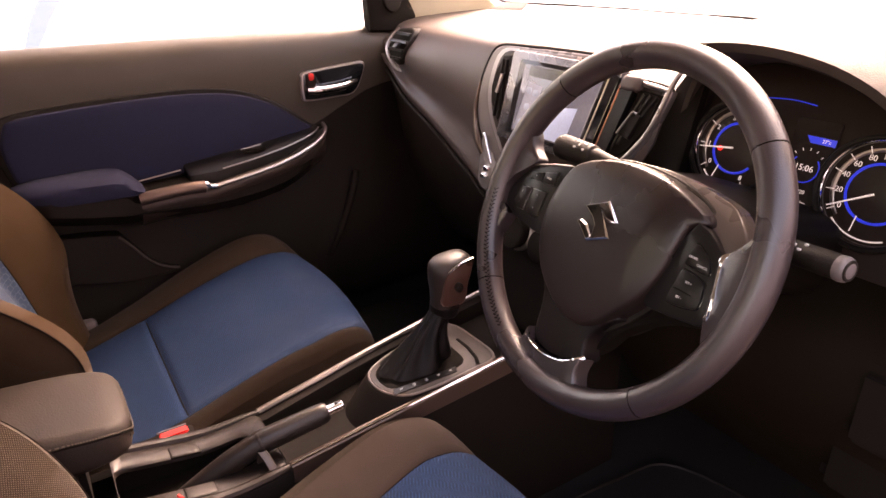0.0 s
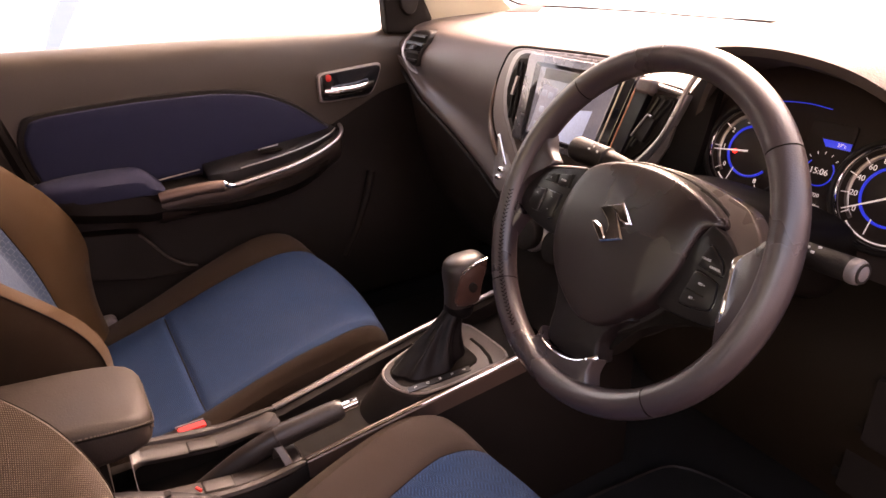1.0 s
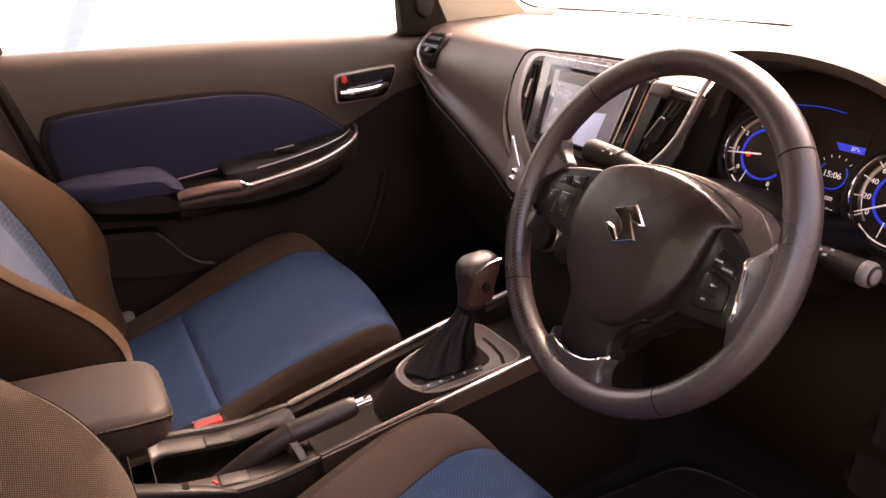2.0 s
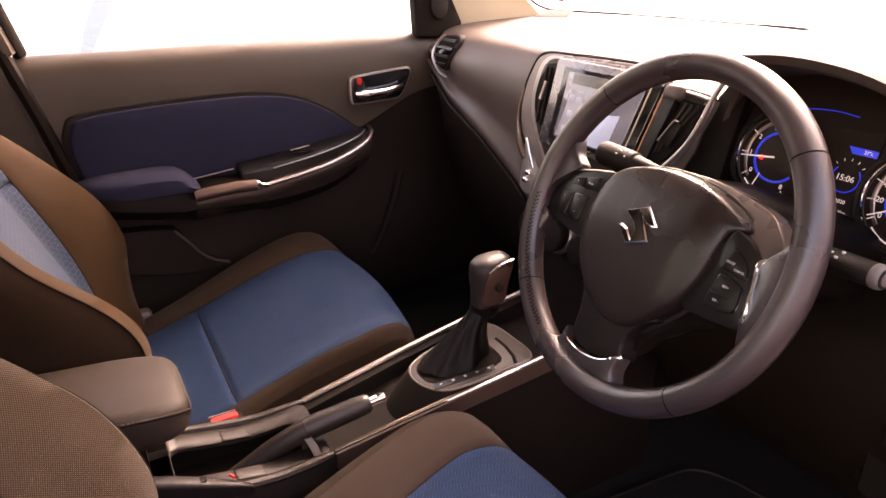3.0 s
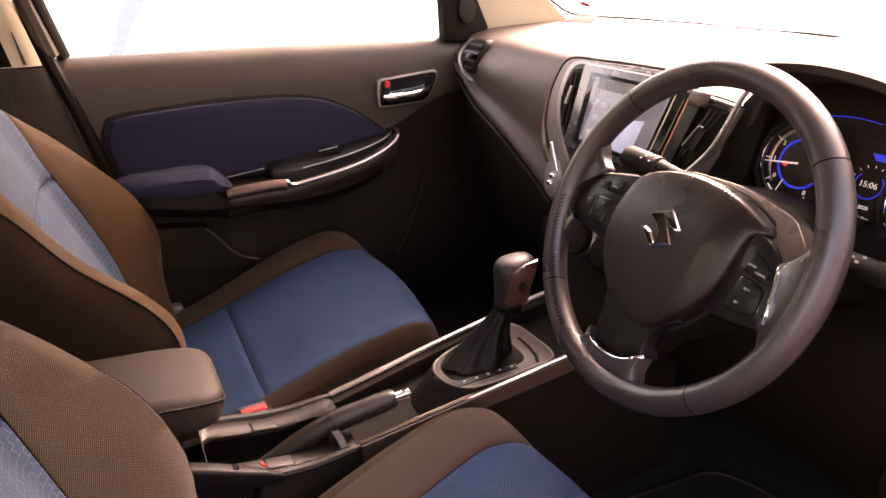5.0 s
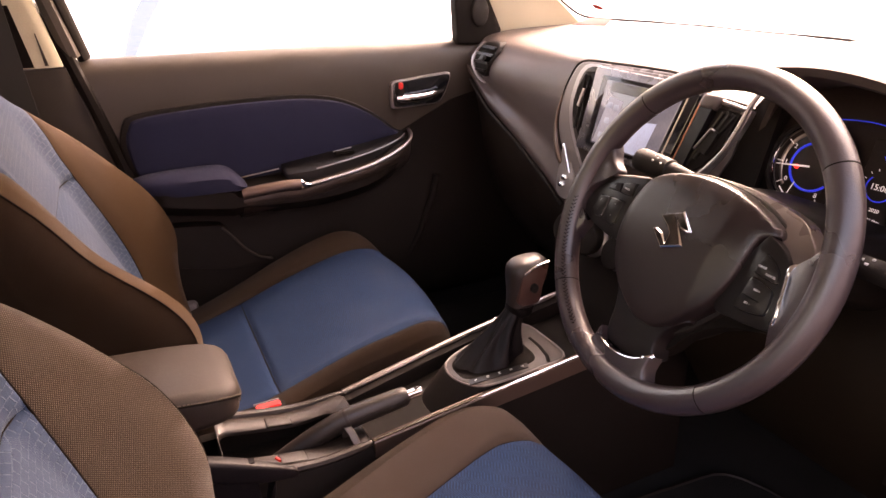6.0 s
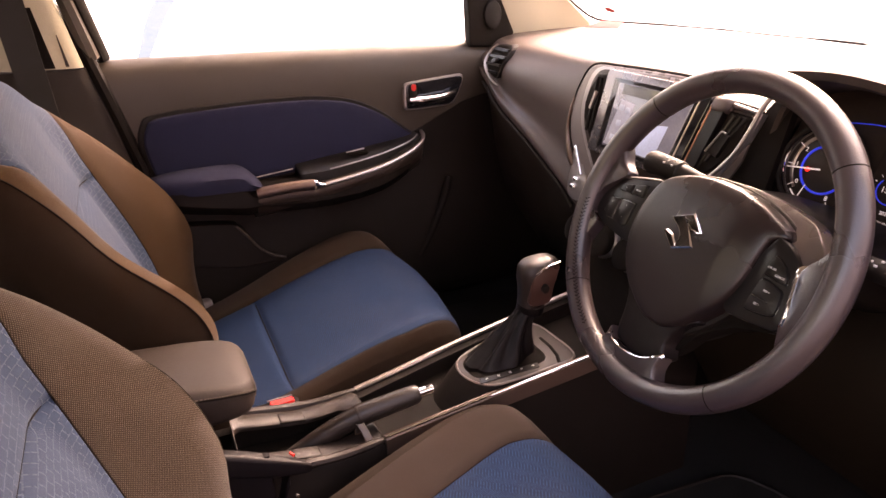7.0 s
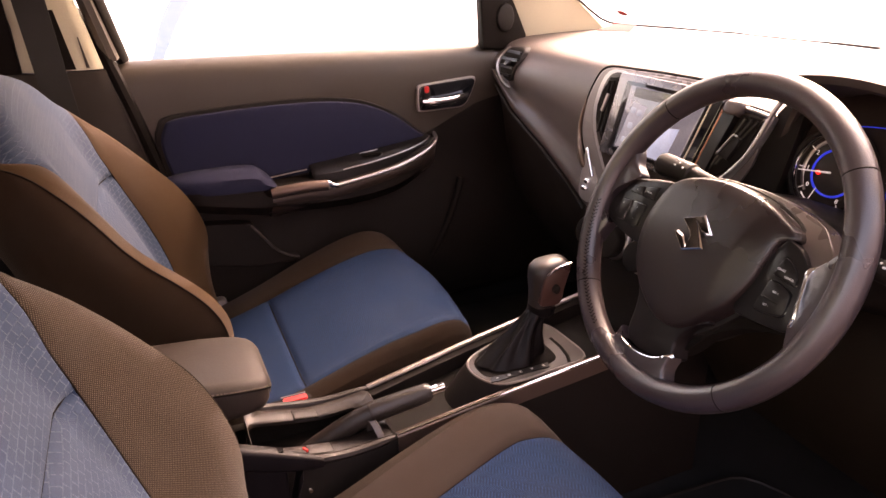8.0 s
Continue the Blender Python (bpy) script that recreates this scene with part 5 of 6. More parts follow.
for s in (-1, 1):
    flare = [(p.x * s, p.y) for p in spline([(a, b, 0) for a, b in (FLARE if s > 0 else FLARE_LEFT)], 4)]
    k = wp("spoke", slab(flare, lambda a, b, d: (a, b, d - 0.016 + 0.004 * smooth(0.145, 0.175, abs(a))), 0.0175, 0.007, 4), M_LEATHER, label="leather covered spoke end", sharp=60)
    if s < 0:
        pan = [(-0.150, 0.020), (-0.138, 0.031), (-0.106, 0.0395), (-0.072, 0.046), (-0.074, 0.020), (-0.078, -0.012), (-0.082, -0.032), (-0.093, -0.040), (-0.125, -0.037), (-0.154, -0.030), (-0.168, -0.020), (-0.164, 0.002)]
        keys = (([(-0.137, 0.0155), (-0.134, 0.0245), (-0.1165, 0.0275), (-0.1155, 0.0165)], ((-0.126, 0.0215, "\u00ab"),)),
                ([(-0.1130, 0.0160), (-0.1135, 0.0285), (-0.0925, 0.0335), (-0.0935, 0.0180)], ((-0.1035, 0.0235, "MODE"),)),
                ([(-0.150, -0.0165), (-0.1455, 0.0030), (-0.1275, 0.0055), (-0.1285, -0.0225), (-0.141, -0.0235)], ((-0.140, -0.002, "C"), (-0.140, -0.015, "-"))),
                ([(-0.1255, 0.0056), (-0.1000, 0.0070), (-0.1010, -0.0215), (-0.108, -0.0255), (-0.1265, -0.0228)], ((-0.113, 0.000, "+"), (-0.113, -0.015, "v"))))
    else:
        pan = [(0.099, 0.034), (0.107, 0.0375), (0.123, 0.031), (0.139, 0.017), (0.146, -0.006), (0.148, -0.030), (0.147, -0.044), (0.125, -0.049), (0.098, -0.052), (0.080, -0.050), (0.080, -0.020)]
        keys = (([(0.1100, 0.0205), (0.1200, 0.0175), (0.1290, 0.0110), (0.1325, 0.0045), (0.1315, -0.0010), (0.1100, 0.0005), (0.1065, 0.0035)], ((0.1130, 0.0085, "CRUISE"), (0.1250, 0.0035, "CANCEL"))),
                ([(0.1080, -0.0050), (0.1310, -0.0080), (0.1350, -0.0160), (0.1365, -0.0290), (0.1310, -0.0350), (0.1070, -0.0390), (0.1030, -0.0340), (0.1050, -0.0180)], ((0.1190, -0.0145, "RES +"), (0.1150, -0.0300, "SET -"))))
    pp = wp("button_panel", slab(curve2(pan, 3), lambda a, b, d: (a, b, d - 0.022), 0.0190, 0.002), M_GLOSSD, k, "black switch panel")
    for shape, prints in keys:
        fine = curve2(shape, 3) if len(shape) > 6 else [(p[0], p[1]) for p in shape]
        wp("button_gap", slab(grow(fine, 0.0011), lambda a, b, d: (a, b, d - 0.0042), 0.0016, 0.0003), M_GLOSS, pp)
        wp("button", slab(fine, lambda a, b, d: (a, b, d - 0.0035), 0.0034, 0.0012), M_GLOSSD, pp, "black push button")
        for bx, by, tx in prints:
            print_at(tx, 0.0031, bx, by, 0.0000, pp)
    if s < 0:
        wp("rocker_ridge", tube([(-0.1262, 0.0050, 0.0003), (-0.1276, -0.0210, 0.0003)], 0.0010, 6), M_HUB, pp, "thin grey rocker ridge")
        wp("chrome_accent", tube(spline([(-0.1690, -0.002, -0.001), (-0.1735, -0.012, 0.001), (-0.1720, -0.022, 0.000)], 4), 0.0019, 8), M_CHROME, k, "small chrome spoke glint")
        wp("upper_edge", tube([(-0.138, 0.0325, -0.003), (-0.106, 0.0405, -0.003), (-0.080, 0.0455, -0.004)], 0.0012, 6), M_SATIN, pp, "thin bright upper edge")
    else:
        wp("key_divider", tube([(0.1065, -0.0235, 0.0001), (0.1260, -0.0240, 0.0001)], 0.0006, 5), M_GLOSS, pp)
        wp("chrome_accent", tube(spline([(0.1480, 0.0225, -0.004), (0.1425, 0.0205, 0.000), (0.1415, 0.0140, 0.0015), (0.1445, 0.0000, 0.002), (0.1485, -0.0180, 0.002), (0.1500, -0.0300, 0.0015), (0.1490, -0.0400, -0.001)], 5), [0.0016, 0.0022, 0.0030, 0.0034, 0.0034] + [0.0030] * 6 + [0.0022] * 8 + [0.0030] * 8 + [0.0034, 0.0032, 0.0026, 0.0018], 8, flat=0.8), M_CHROME, k, "chrome spoke accent")
# lower spoke, tapering down to a chrome trimmed leather foot
lo = curve2([(-0.064, -0.072), (-0.056, -0.093), (-0.050, -0.114), (-0.0475, -0.135), (-0.041, -0.149), (-0.024, -0.153), (-0.004, -0.153), (0.014, -0.149), (0.034, -0.138), (0.032, -0.130), (0.030, -0.120), (0.034, -0.106), (0.045, -0.090), (0.056, -0.076), (0, -0.060)])
lo_s = wp("lower_spoke", slab(lo, lambda a, b, d: (a, b, d - 0.034), 0.027, 0.006, 3), M_SPOKE, label="dark tapering lower spoke")
web = curve2([(0.040, -0.060), (0.080, -0.036), (0.120, -0.040), (0.148, -0.040), (0.128, -0.052), (0.098, -0.062), (0.070, -0.078), (0.046, -0.100), (0.032, -0.124), (0.016, -0.136), (0.010, -0.100)])
wp("rear_web", slab(web, lambda a, b, d: (a, b, d - 0.052), 0.024, 0.008, 3), M_BLACK, lo_s, "dark rounded web behind the airbag cover")
foot = curve2([(-0.0475, -0.138), (-0.040, -0.150), (-0.022, -0.154), (-0.004, -0.1535), (0.014, -0.1495), (0.028, -0.1425), (0.041, -0.134), (0.0400, -0.150), (0.050, -0.166), (0.075, -0.172), (0.05, -0.182), (0, -0.190), (-0.05, -0.182), (-0.075, -0.172), (-0.060, -0.164), (-0.0500, -0.150)], 3)
wp("spoke_foot", slab(foot, lambda a, b, d: (a, b, d - 0.018), 0.0215, 0.006, 3), M_LEATHER, lo_s, "leather covered spoke foot", sharp=60)
PT = spline([(-0.0478, -0.1435, -0.004), (-0.0455, -0.1465, 0.000), (-0.0400, -0.1505, 0.002), (-0.022, -0.1540, 0.003), (-0.004, -0.1535, 0.003), (0.014, -0.1495, 0.003), (0.027, -0.1430, 0.002), (0.0365, -0.1365, 0.000), (0.0400, -0.1325, -0.004)], 5)
wp("chrome_accent", tube(PT, [0.0028 if i < 9 or i > 31 else 0.0013 for i in range(len(PT))], 8), M_CHROME, lo_s, "chrome lower spoke accent")
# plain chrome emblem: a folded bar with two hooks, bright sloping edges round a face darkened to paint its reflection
FOLD = [(-0.0223, 0.0142), (0.0055, 0.0276), (0.0265, 0.0099), (0.0193, 0.0077), (0.0106, 0.0085), (-0.0028, 0.0196), (0.0238, -0.0077), (-0.0025, -0.0195), (-0.0252, -0.0028), (-0.0192, -0.0006), (-0.0090, -0.0031), (0.0012, -0.0125), (0.0002, -0.0016), (-0.0054, 0.0042)]


def inset(poly, d):
    """The outline drawn in by d along its corners' bisectors."""
    out, n = [], len(poly)
    for i in range(n):
        p, q, r = (Vector(poly[(i + k) % n]) for k in (-1, 0, 1))
        e1, e2 = (q - p).normalized(), (r - q).normalized()
        n1, n2 = Vector((e1.y, -e1.x)), Vector((e2.y, -e2.x))
        m = n1 + n2
        out.append(q + m * (d / max(0.55, 1 + n1.dot(n2))))
    return out


def emblem_z(p):
    return 0.0136 - 0.06 * p[1] - 0.03 * p[0]


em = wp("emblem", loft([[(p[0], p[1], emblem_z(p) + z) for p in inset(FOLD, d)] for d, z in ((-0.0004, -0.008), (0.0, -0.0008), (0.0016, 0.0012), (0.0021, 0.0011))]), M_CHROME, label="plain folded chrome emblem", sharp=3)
wp("emblem_face", loft([[(p[0], p[1], emblem_z(p) + z) for p in inset(FOLD, d)] for d, z in ((0.0020, 0.0008), (0.0022, 0.0015))]), M_EMBLEM, em, "flat emblem face, darkened for the dark cabin it reflects", sharp=3)
upweb = curve2([(-0.060, 0.058), (-0.030, 0.0715), (0.0232, 0.0760), (0.0600, 0.0735), (0.0900, 0.0690), (0.1176, 0.0624), (0.1368, 0.0512), (0.1478, 0.0413), (0.1540, 0.0290), (0.1480, 0.0100), (0.1300, 0.0100), (0.1000, 0.0250), (0.0600, 0.0450), (0.0, 0.0500)])
wp("upper_web", slab(upweb, lambda a, b, d: (a, b, d - 0.042 - 0.18 * (b - 0.035) + 0.012 * smooth(0.10, 0.15, a)), 0.022, 0.005, 4), M_WEB, label="brown-grey moulded web behind the airbag cover", sharp=60)
# column shroud and stalks
def flat_ring(y, z, w, h):
    """A rounded box section across the steering column."""
    out = []
    for j in range(32):
        c, s_ = math.cos(2 * math.pi * j / 32), math.sin(2 * math.pi * j / 32)
        out.append(Vector((0.328 + w * math.copysign(abs(c) ** 0.5, c), y, z + h * math.copysign(abs(s_) ** 0.5, s_))))
    return out


SHR = [flat_ring(*r) for r in ((0.054, 0.858, 0.070, 0.036), (0.060, 0.858, 0.088, 0.042), (0.075, 0.858, 0.102, 0.046), (0.10, 0.855, 0.109, 0.049), (0.155, 0.839, 0.111, 0.050), (0.160, 0.838, 0.119, 0.047), (0.27, 0.800, 0.122, 0.060))]
col = thing("steering_column", (0.349, 0.15, 0.82), "black steering column shroud with two control stalks", "steering column")
part("upper_shroud", loft([r[0:17] for r in SHR], closed=False), M_DARK, col, "black upper column shroud")
part("lower_shroud", loft([r[16:] + r[:1] for r in SHR], closed=False), M_BLACK, col, "black lower column shroud")
part("shroud_face", loft([SHR[0], [p + Vector((0, 0.004, 0)) for p in SHR[0]]]), M_DARK, col)
for s, root, tip in ((1, Vector((0.395, 0.105, 0.872)), Vector((0.540, 0.089, 0.880))), (-1, Vector((0.285, 0.104, 0.898)), Vector((0.173, 0.100, 0.9035)))):
    P = [root.lerp(tip, t) for t in (0, 0.25, 0.5, 0.52, 0.85, 0.95, 1.0)]
    g = 0.80 if s > 0 else 1.0
    k = part("stalk", tube(P, [g * r for r in ((0.007, 0.009, 0.012, 0.0140, 0.0145, 0.0140, 0.0115) if s > 0 else (0.007, 0.009, 0.0120, 0.0146, 0.0154, 0.0156, 0.0140))], 18), M_DARK, col, "black control stalk")
    if s > 0:
        part("stalk_end", tube([root.lerp(tip, t) for t in (0.925, 0.94, 0.96, 0.98, 0.993, 1.002, 1.006)], [0.0112, 0.0116, 0.0117, 0.0110, 0.0093, 0.0062, 0.002], 18), M_CAP, k, "grey stalk end cap")
        part("stalk_ring", tube([root.lerp(tip, t) for t in (0.53, 0.55)], 0.0120, 18), M_GLOSS, k)
    for q, t, w in ((40, 0.58, 0.003), (75, 0.60, 0.004), (40, 0.70, 0.0035), (75, 0.72, 0.003), (58, 0.66, 0.002)):
        p = root.lerp(tip, t)
        o = Vector((0, -math.cos(radians(q)), math.sin(radians(q)))) * 0.0146 * g
        part("stalk_print", box(p + o - Vector((w / 2, 0.001, 0.001)), p + o + Vector((w / 2, 0.001, 0.001)), 0.0003, 1), M_PRINT, k)

# ---- centre console ----
con = thing("centre_console", (0, -0.2, 0.24), "brown-grey centre console with silver edge strips", "centre console")


def con_w(y):
    return lerp_table([(-0.75, 0.085), (-0.25, 0.075), (-0.1, 0.085), (0.12, 0.098), (0.3, 0.10)], y)


def con_z(y):
    return lerp_table([(-0.75, 0.485), (-0.36, 0.483), (-0.25, 0.488), (-0.1, 0.515), (0.12, 0.548), (0.3, 0.575)], y)


YS = [-0.78, -0.6, -0.47, -0.40, -0.33, -0.25, -0.18, -0.10, 0.0, 0.1, 0.2, 0.34]
rings = [[(-con_w(y) - 0.01, y, 0.24), (-con_w(y), y, con_z(y) - 0.012), (-con_w(y) + 0.008, y, con_z(y)), (-con_w(y) + 0.02, y, con_z(y) - 0.004), (-con_w(y) + 0.022, y, con_z(y) - 0.035),
          (con_w(y) - 0.022, y, con_z(y) - 0.035), (con_w(y) - 0.02, y, con_z(y) - 0.004), (con_w(y) - 0.008, y, con_z(y)), (con_w(y), y, con_z(y) - 0.012), (con_w(y) + 0.01, y, 0.24)] for y in YS]
part("body", loft(rings), M_HUMP, con, "dark brown console body")
part("tray", loft([[(-con_w(y) + 0.0215, y, con_z(y) - 0.034), (con_w(y) - 0.0215, y, con_z(y) - 0.034), (con_w(y) - 0.0215, y, con_z(y) - 0.030), (-con_w(y) + 0.0215, y, con_z(y) - 0.030)] for y in YS[4:]]), M_BLACK, con, "dark floor of the brake well")
for s in (-1, 1):
    pts = spline([(s * (con_w(y) - 0.004), y, con_z(y) + 0.003) for y in (-0.258, -0.15, -0.05, 0.05, 0.16, 0.26)], 6)
    if s < 0:
        part("edge_strip", tube(pts, 0.0055, 8, flat=0.9), M_SATIN, con, "satin silver edge strip")
    else:
        band = [[p + Vector(o) for o in ((-0.008, 0, 0.002), (-0.006, 0, 0.005), (0.001, 0, 0.0052), (0.0045, 0, 0.002), (0.0075, 0, -0.022), (-0.008, 0, -0.022))] for p in pts]
        part("edge_strip", loft(band), M_BRONZE, con, "satin bronze-silver edge band")
        # Chrome tube laid along the band to imitate its bright highlight.
        part("edge_highlight", tube([p + Vector((0.0005, 0, 0.0046)) for p in pts], 0.0026, 8), M_CHROME, con, "chrome line drawn as the highlight on the edge band")
    rear = spline([(s * (con_w(y) - 0.006), y, con_z(y) + 0.003 + dz) for y, dz in ((-0.47, 0.022), (-0.40, 0.009), (-0.33, -0.001), (-0.255, 0.0))], 6)
    part("rear_edge", tube(rear, [0.007] * (len(rear) - 3) + [0.0062, 0.0050, 0.0030], 8), M_TRAY, con)
# flat tray round the brake slot, with two small blank covers
def ring_plate(out, inn, top, drop, lip):
    """A plate with a hole: out and inn are outlines of equal length; top gives the height at (x, y)."""
    def row(o, dz, k=0.0):
        return [(a, b, top(a, b) + dz) for a, b in o]

    mid = [(a + (c - a) * 0.08, b + (d - b) * 0.08) for (a, b), (c, d) in zip(out, inn)]
    mid2 = [(a + (c - a) * 0.90, b + (d - b) * 0.90) for (a, b), (c, d) in zip(out, inn)]
    return loft([row(out, -drop), row(out, -0.003), row(mid, 0), row(mid2, 0), row(inn, -0.003), row(inn, -lip)], True, False)


def tz(a, b):
    return 0.487 + 0.12 * max(0.0, b + 0.315) + 0.20 * max(0.0, -0.36 - b)



part("slot_tray", ring_plate(dense(rounded(0.142, 0.205, 0.020, 6, 0.0, -0.362)), dense(rounded(0.066, 0.174, 0.014, 6, -0.002, -0.3765)), tz, 0.045, 0.009), M_TRAY, con, "brown-grey tray round the brake slot", sharp=50)
part("slot_floor", box((-0.05, -0.49, 0.440), (0.045, -0.27, 0.446), 0), M_BLACK, con)
for s, x in ((-1, -0.045), (1, 0.047)):
    for nm, m_, g, h in (("cover_gap", M_BLACK, 0.0019, 0.0007), ("blank_cover", M_TRAY, 0.0, 0.0016)):
        o = rounded(0.021 + 2 * g, 0.036 + 2 * g, 0.002, 3, x, -0.372)
        part(nm, slab(o, lambda a, b, d: (a, b, tz(a, b) - 0.002 + d), 0.002 + h, 0.0004), m_, con, "small blank cover" if g == 0 else "")
# shift gate: a hump between the edge strips, a thin raised rim, a brown-grey inlay
gate = [(p.x, p.y) for p in spline([(-0.047, 0.074, 0), (0.020, 0.084, 0), (0.076, 0.078, 0), (0.080, 0.030, 0), (0.078, -0.035, 0), (0.066, -0.080, 0), (0.025, -0.102, 0), (-0.018, -0.093, 0), (-0.040, -0.040, 0), (-0.048, 0.020, 0)], 4, True)]


def gz(b):
    return 0.538 + 0.10 * b


hump = []
for k, dz, back in ((1.42, -0.090, 0.030), (1.28, -0.062, 0.022), (1.16, -0.034, 0.012), (1.09, -0.014, 0.005), (1.045, -0.003, 0.001), (1.02, 0.0012, 0.0), (0.99, 0.0015, 0.0)):
    hump.append([(max(-con_w(b) + 0.013, min(con_w(b) - 0.013, 0.016 + (a - 0.016) * k)), b * k - back, gz(b) + dz) for a, b in gate])
part("gate_housing", loft(hump), M_HUMP, con, "dark brown hump that carries the shift gate", sharp=60)
gp = part("gate_rim", tube([(a, b, gz(b) + 0.0015) for a, b in gate], 0.0019, 8, True), M_RIMG, con, "grey-brown raised rim of the shift gate")
part("gate_inlay", slab([(0.016 + (a - 0.016) * 0.975, b * 0.98) for a, b in gate], lambda a, b, d: (a, b, gz(b) - 0.003 + d), 0.0058, 0.001), M_GATE, gp, "brown-grey shift gate inlay")
part("gate_recess", slab(curve2([(-0.010, -0.085), (0.024, -0.092), (0.046, -0.080), (0.058, -0.030), (0.060, 0.030), (0.020, 0.040), (-0.028, 0.030), (-0.030, -0.040)]), lambda a, b, d: (a, b, gz(b) + 0.0020 + d), 0.0015, 0.0004), M_BLACK, gp, "black recess under the gaiter")
part("gate_slot", slab([(0.047, -0.086), (0.0595, -0.090), (0.0715, 0.012), (0.060, 0.016)], lambda a, b, d: (a, b, gz(b) + 0.0030 + d), 0.0014, 0.0004), M_GLOSSD, gp, "black strip with the gear letters")
part("gate_groove", tube([(a, b, gz(b) + 0.0026) for a, b in ((0.000, 0.060), (0.030, 0.060), (0.060, 0.055), (0.077, 0.047))], 0.0034, 6, flat=0.4), M_BLACK, gp, "dark groove across the gate")
for k, ch in enumerate("LDNRP"):
    gx, gy = 0.0545 + 0.0024 * k, -0.076 + 0.020 * k
    word(ch, 0.0065, Matrix.Translation((gx, gy, gz(gy) + 0.0048)) @ pose(0, 0, 0, 5, 0, 0), M_PRINT, gp, "gear_letter")

# gear lever: gaiter, shaft, knob with silver face and button
lev = thing("gear_lever", (0.005, -0.01, 0.54), "automatic gear lever with a dark knob and folded gaiter", "gear lever")
rings = []
for k in range(21):
    t = k / 20
    c = Vector((0.010, -0.028, 0.538)).lerp(Vector((0.012, 0.028, 0.632)), t)
    rx, ry = 0.024 * (1 - t) ** 2.0 + 0.0160, 0.043 * (1 - t) ** 1.8 + 0.0165
    f = 0.13 * math.sin(math.pi * min(1, t * 1.1 + 0.08)) + 0.02
    rings.append([c + Vector((rx * (1 + f * math.sin(7 * a + 5 * t)) * math.cos(a), ry * (1 + f * math.sin(7 * a + 5 * t) + 0.4 * f * math.sin(13 * a + 3 * t)) * math.sin(a), 0.010 * f * 8 * math.sin(3 * a + 5 * t) * t * (1 - t))) for a in [2 * math.pi * j / 72 for j in range(72)]])
part("gaiter", loft(rings), M_GAITER, lev, "folded dark leather gaiter")
part("collar", tube([(0.0115, 0.026, 0.612), (0.012, 0.027, 0.617), (0.0125, 0.028, 0.628), (0.0125, 0.028, 0.631)], [0.0195, 0.0232, 0.0232, 0.0215], 24), M_GAITER, lev)
rings = []
for t, rx, ry, dy in ((0, 0.0190, 0.0225, 0.028), (0.15, 0.0196, 0.0238, 0.030), (0.40, 0.0216, 0.0278, 0.0335), (0.62, 0.0245, 0.0325, 0.036), (0.78, 0.0252, 0.0340, 0.0375), (0.88, 0.0238, 0.0325, 0.0375), (0.95, 0.0195, 0.0275, 0.037), (0.99, 0.012, 0.018, 0.0365), (1.0, 0.004, 0.006, 0.036)):
    z = 0.626 + 0.084 * t
    ring = []
    for j in range(32):
        c, s_ = math.cos(2 * math.pi * j / 32), math.sin(2 * math.pi * j / 32)
        ring.append((0.0125 + rx * math.copysign(abs(c) ** 0.75, c), dy + ry * math.copysign(abs(s_) ** 0.75, s_), z + 0.10 * ry * s_))
    rings.append(ring)
kn = part("knob", loft(rings), M_KNOB, lev, "dark smooth gear knob")
side = [(p.x, p.y) for p in spline([(0.014, 0.636, 0), (0.013, 0.660, 0), (0.017, 0.686, 0), (0.032, 0.700, 0), (0.062, 0.705, 0), (0.062, 0.690, 0), (0.056, 0.662, 0), (0.050, 0.634, 0)], 4, True)]
part("side_plate", slab(side, lambda a, b, d: (0.0265 + d + 0.07 * (b - 0.65), a, b), 0.0085, 0.003), M_KNOBP, kn, "reddish brown satin knob side plate")
part("release_button", slab([(0.037 + 0.0065 * math.cos(a), 0.665 + 0.008 * math.sin(a)) for a in [i * math.pi / 8 for i in range(16)]], lambda a, b, d: (0.036 + d, a, b), 0.007, 0.002), M_DARK, kn, "round release button")
part("chrome_edge", tube(spline([(0.0355, 0.021, 0.691), (0.0375, 0.034, 0.7005), (0.0380, 0.050, 0.7045), (0.036, 0.064, 0.7055)], 5), 0.0022, 8), M_CHROME, kn)

# hand brake
hb = thing("hand_brake", (0.02, -0.36, 0.47), "black hand brake lever with a chrome button", "hand brake")
P = spline([(0.012, -0.400, 0.452), (0.020, -0.335, 0.490), (0.028, -0.285, 0.513), (0.034, -0.235, 0.5245), (0.040, -0.188, 0.534)], 6)
R = [lerp_table([(0, 0.014), (0.3, 0.0150), (0.49, 0.0150), (0.51, 0.0158), (0.9, 0.0145), (0.97, 0.0135), (1, 0.0105)], i / (len(P) - 1)) for i in range(len(P))]
lv = part("lever", tube(P, R, 18, flat=1.12), M_GRIP, hb, "black grained lever grip")
part("grip_edge", tube([P[12].lerp(P[13], t) for t in (0.0, 0.25, 0.5)], [0.0158, 0.0164, 0.0158], 18, flat=1.12), M_TRAY, lv, "rounded rear edge of the grip")
bt = part("button", loft([[P[-1].lerp(Vector((0.0435, -0.166, 0.5385)), t) + Vector((a, 0, b)) for a, b in rounded(0.0150 * k, 0.0130 * k, 0.004 * k, 3)] for t, k in ((-0.1, 1.0), (0.75, 1.0), (0.93, 0.90), (1.0, 0.65))]), M_CHROME, hb, "chrome release button")
part("button_groove", box((0.0400, -0.178, 0.5415), (0.0435, -0.168, 0.5448), 0.0008, 1), M_DARK, bt)
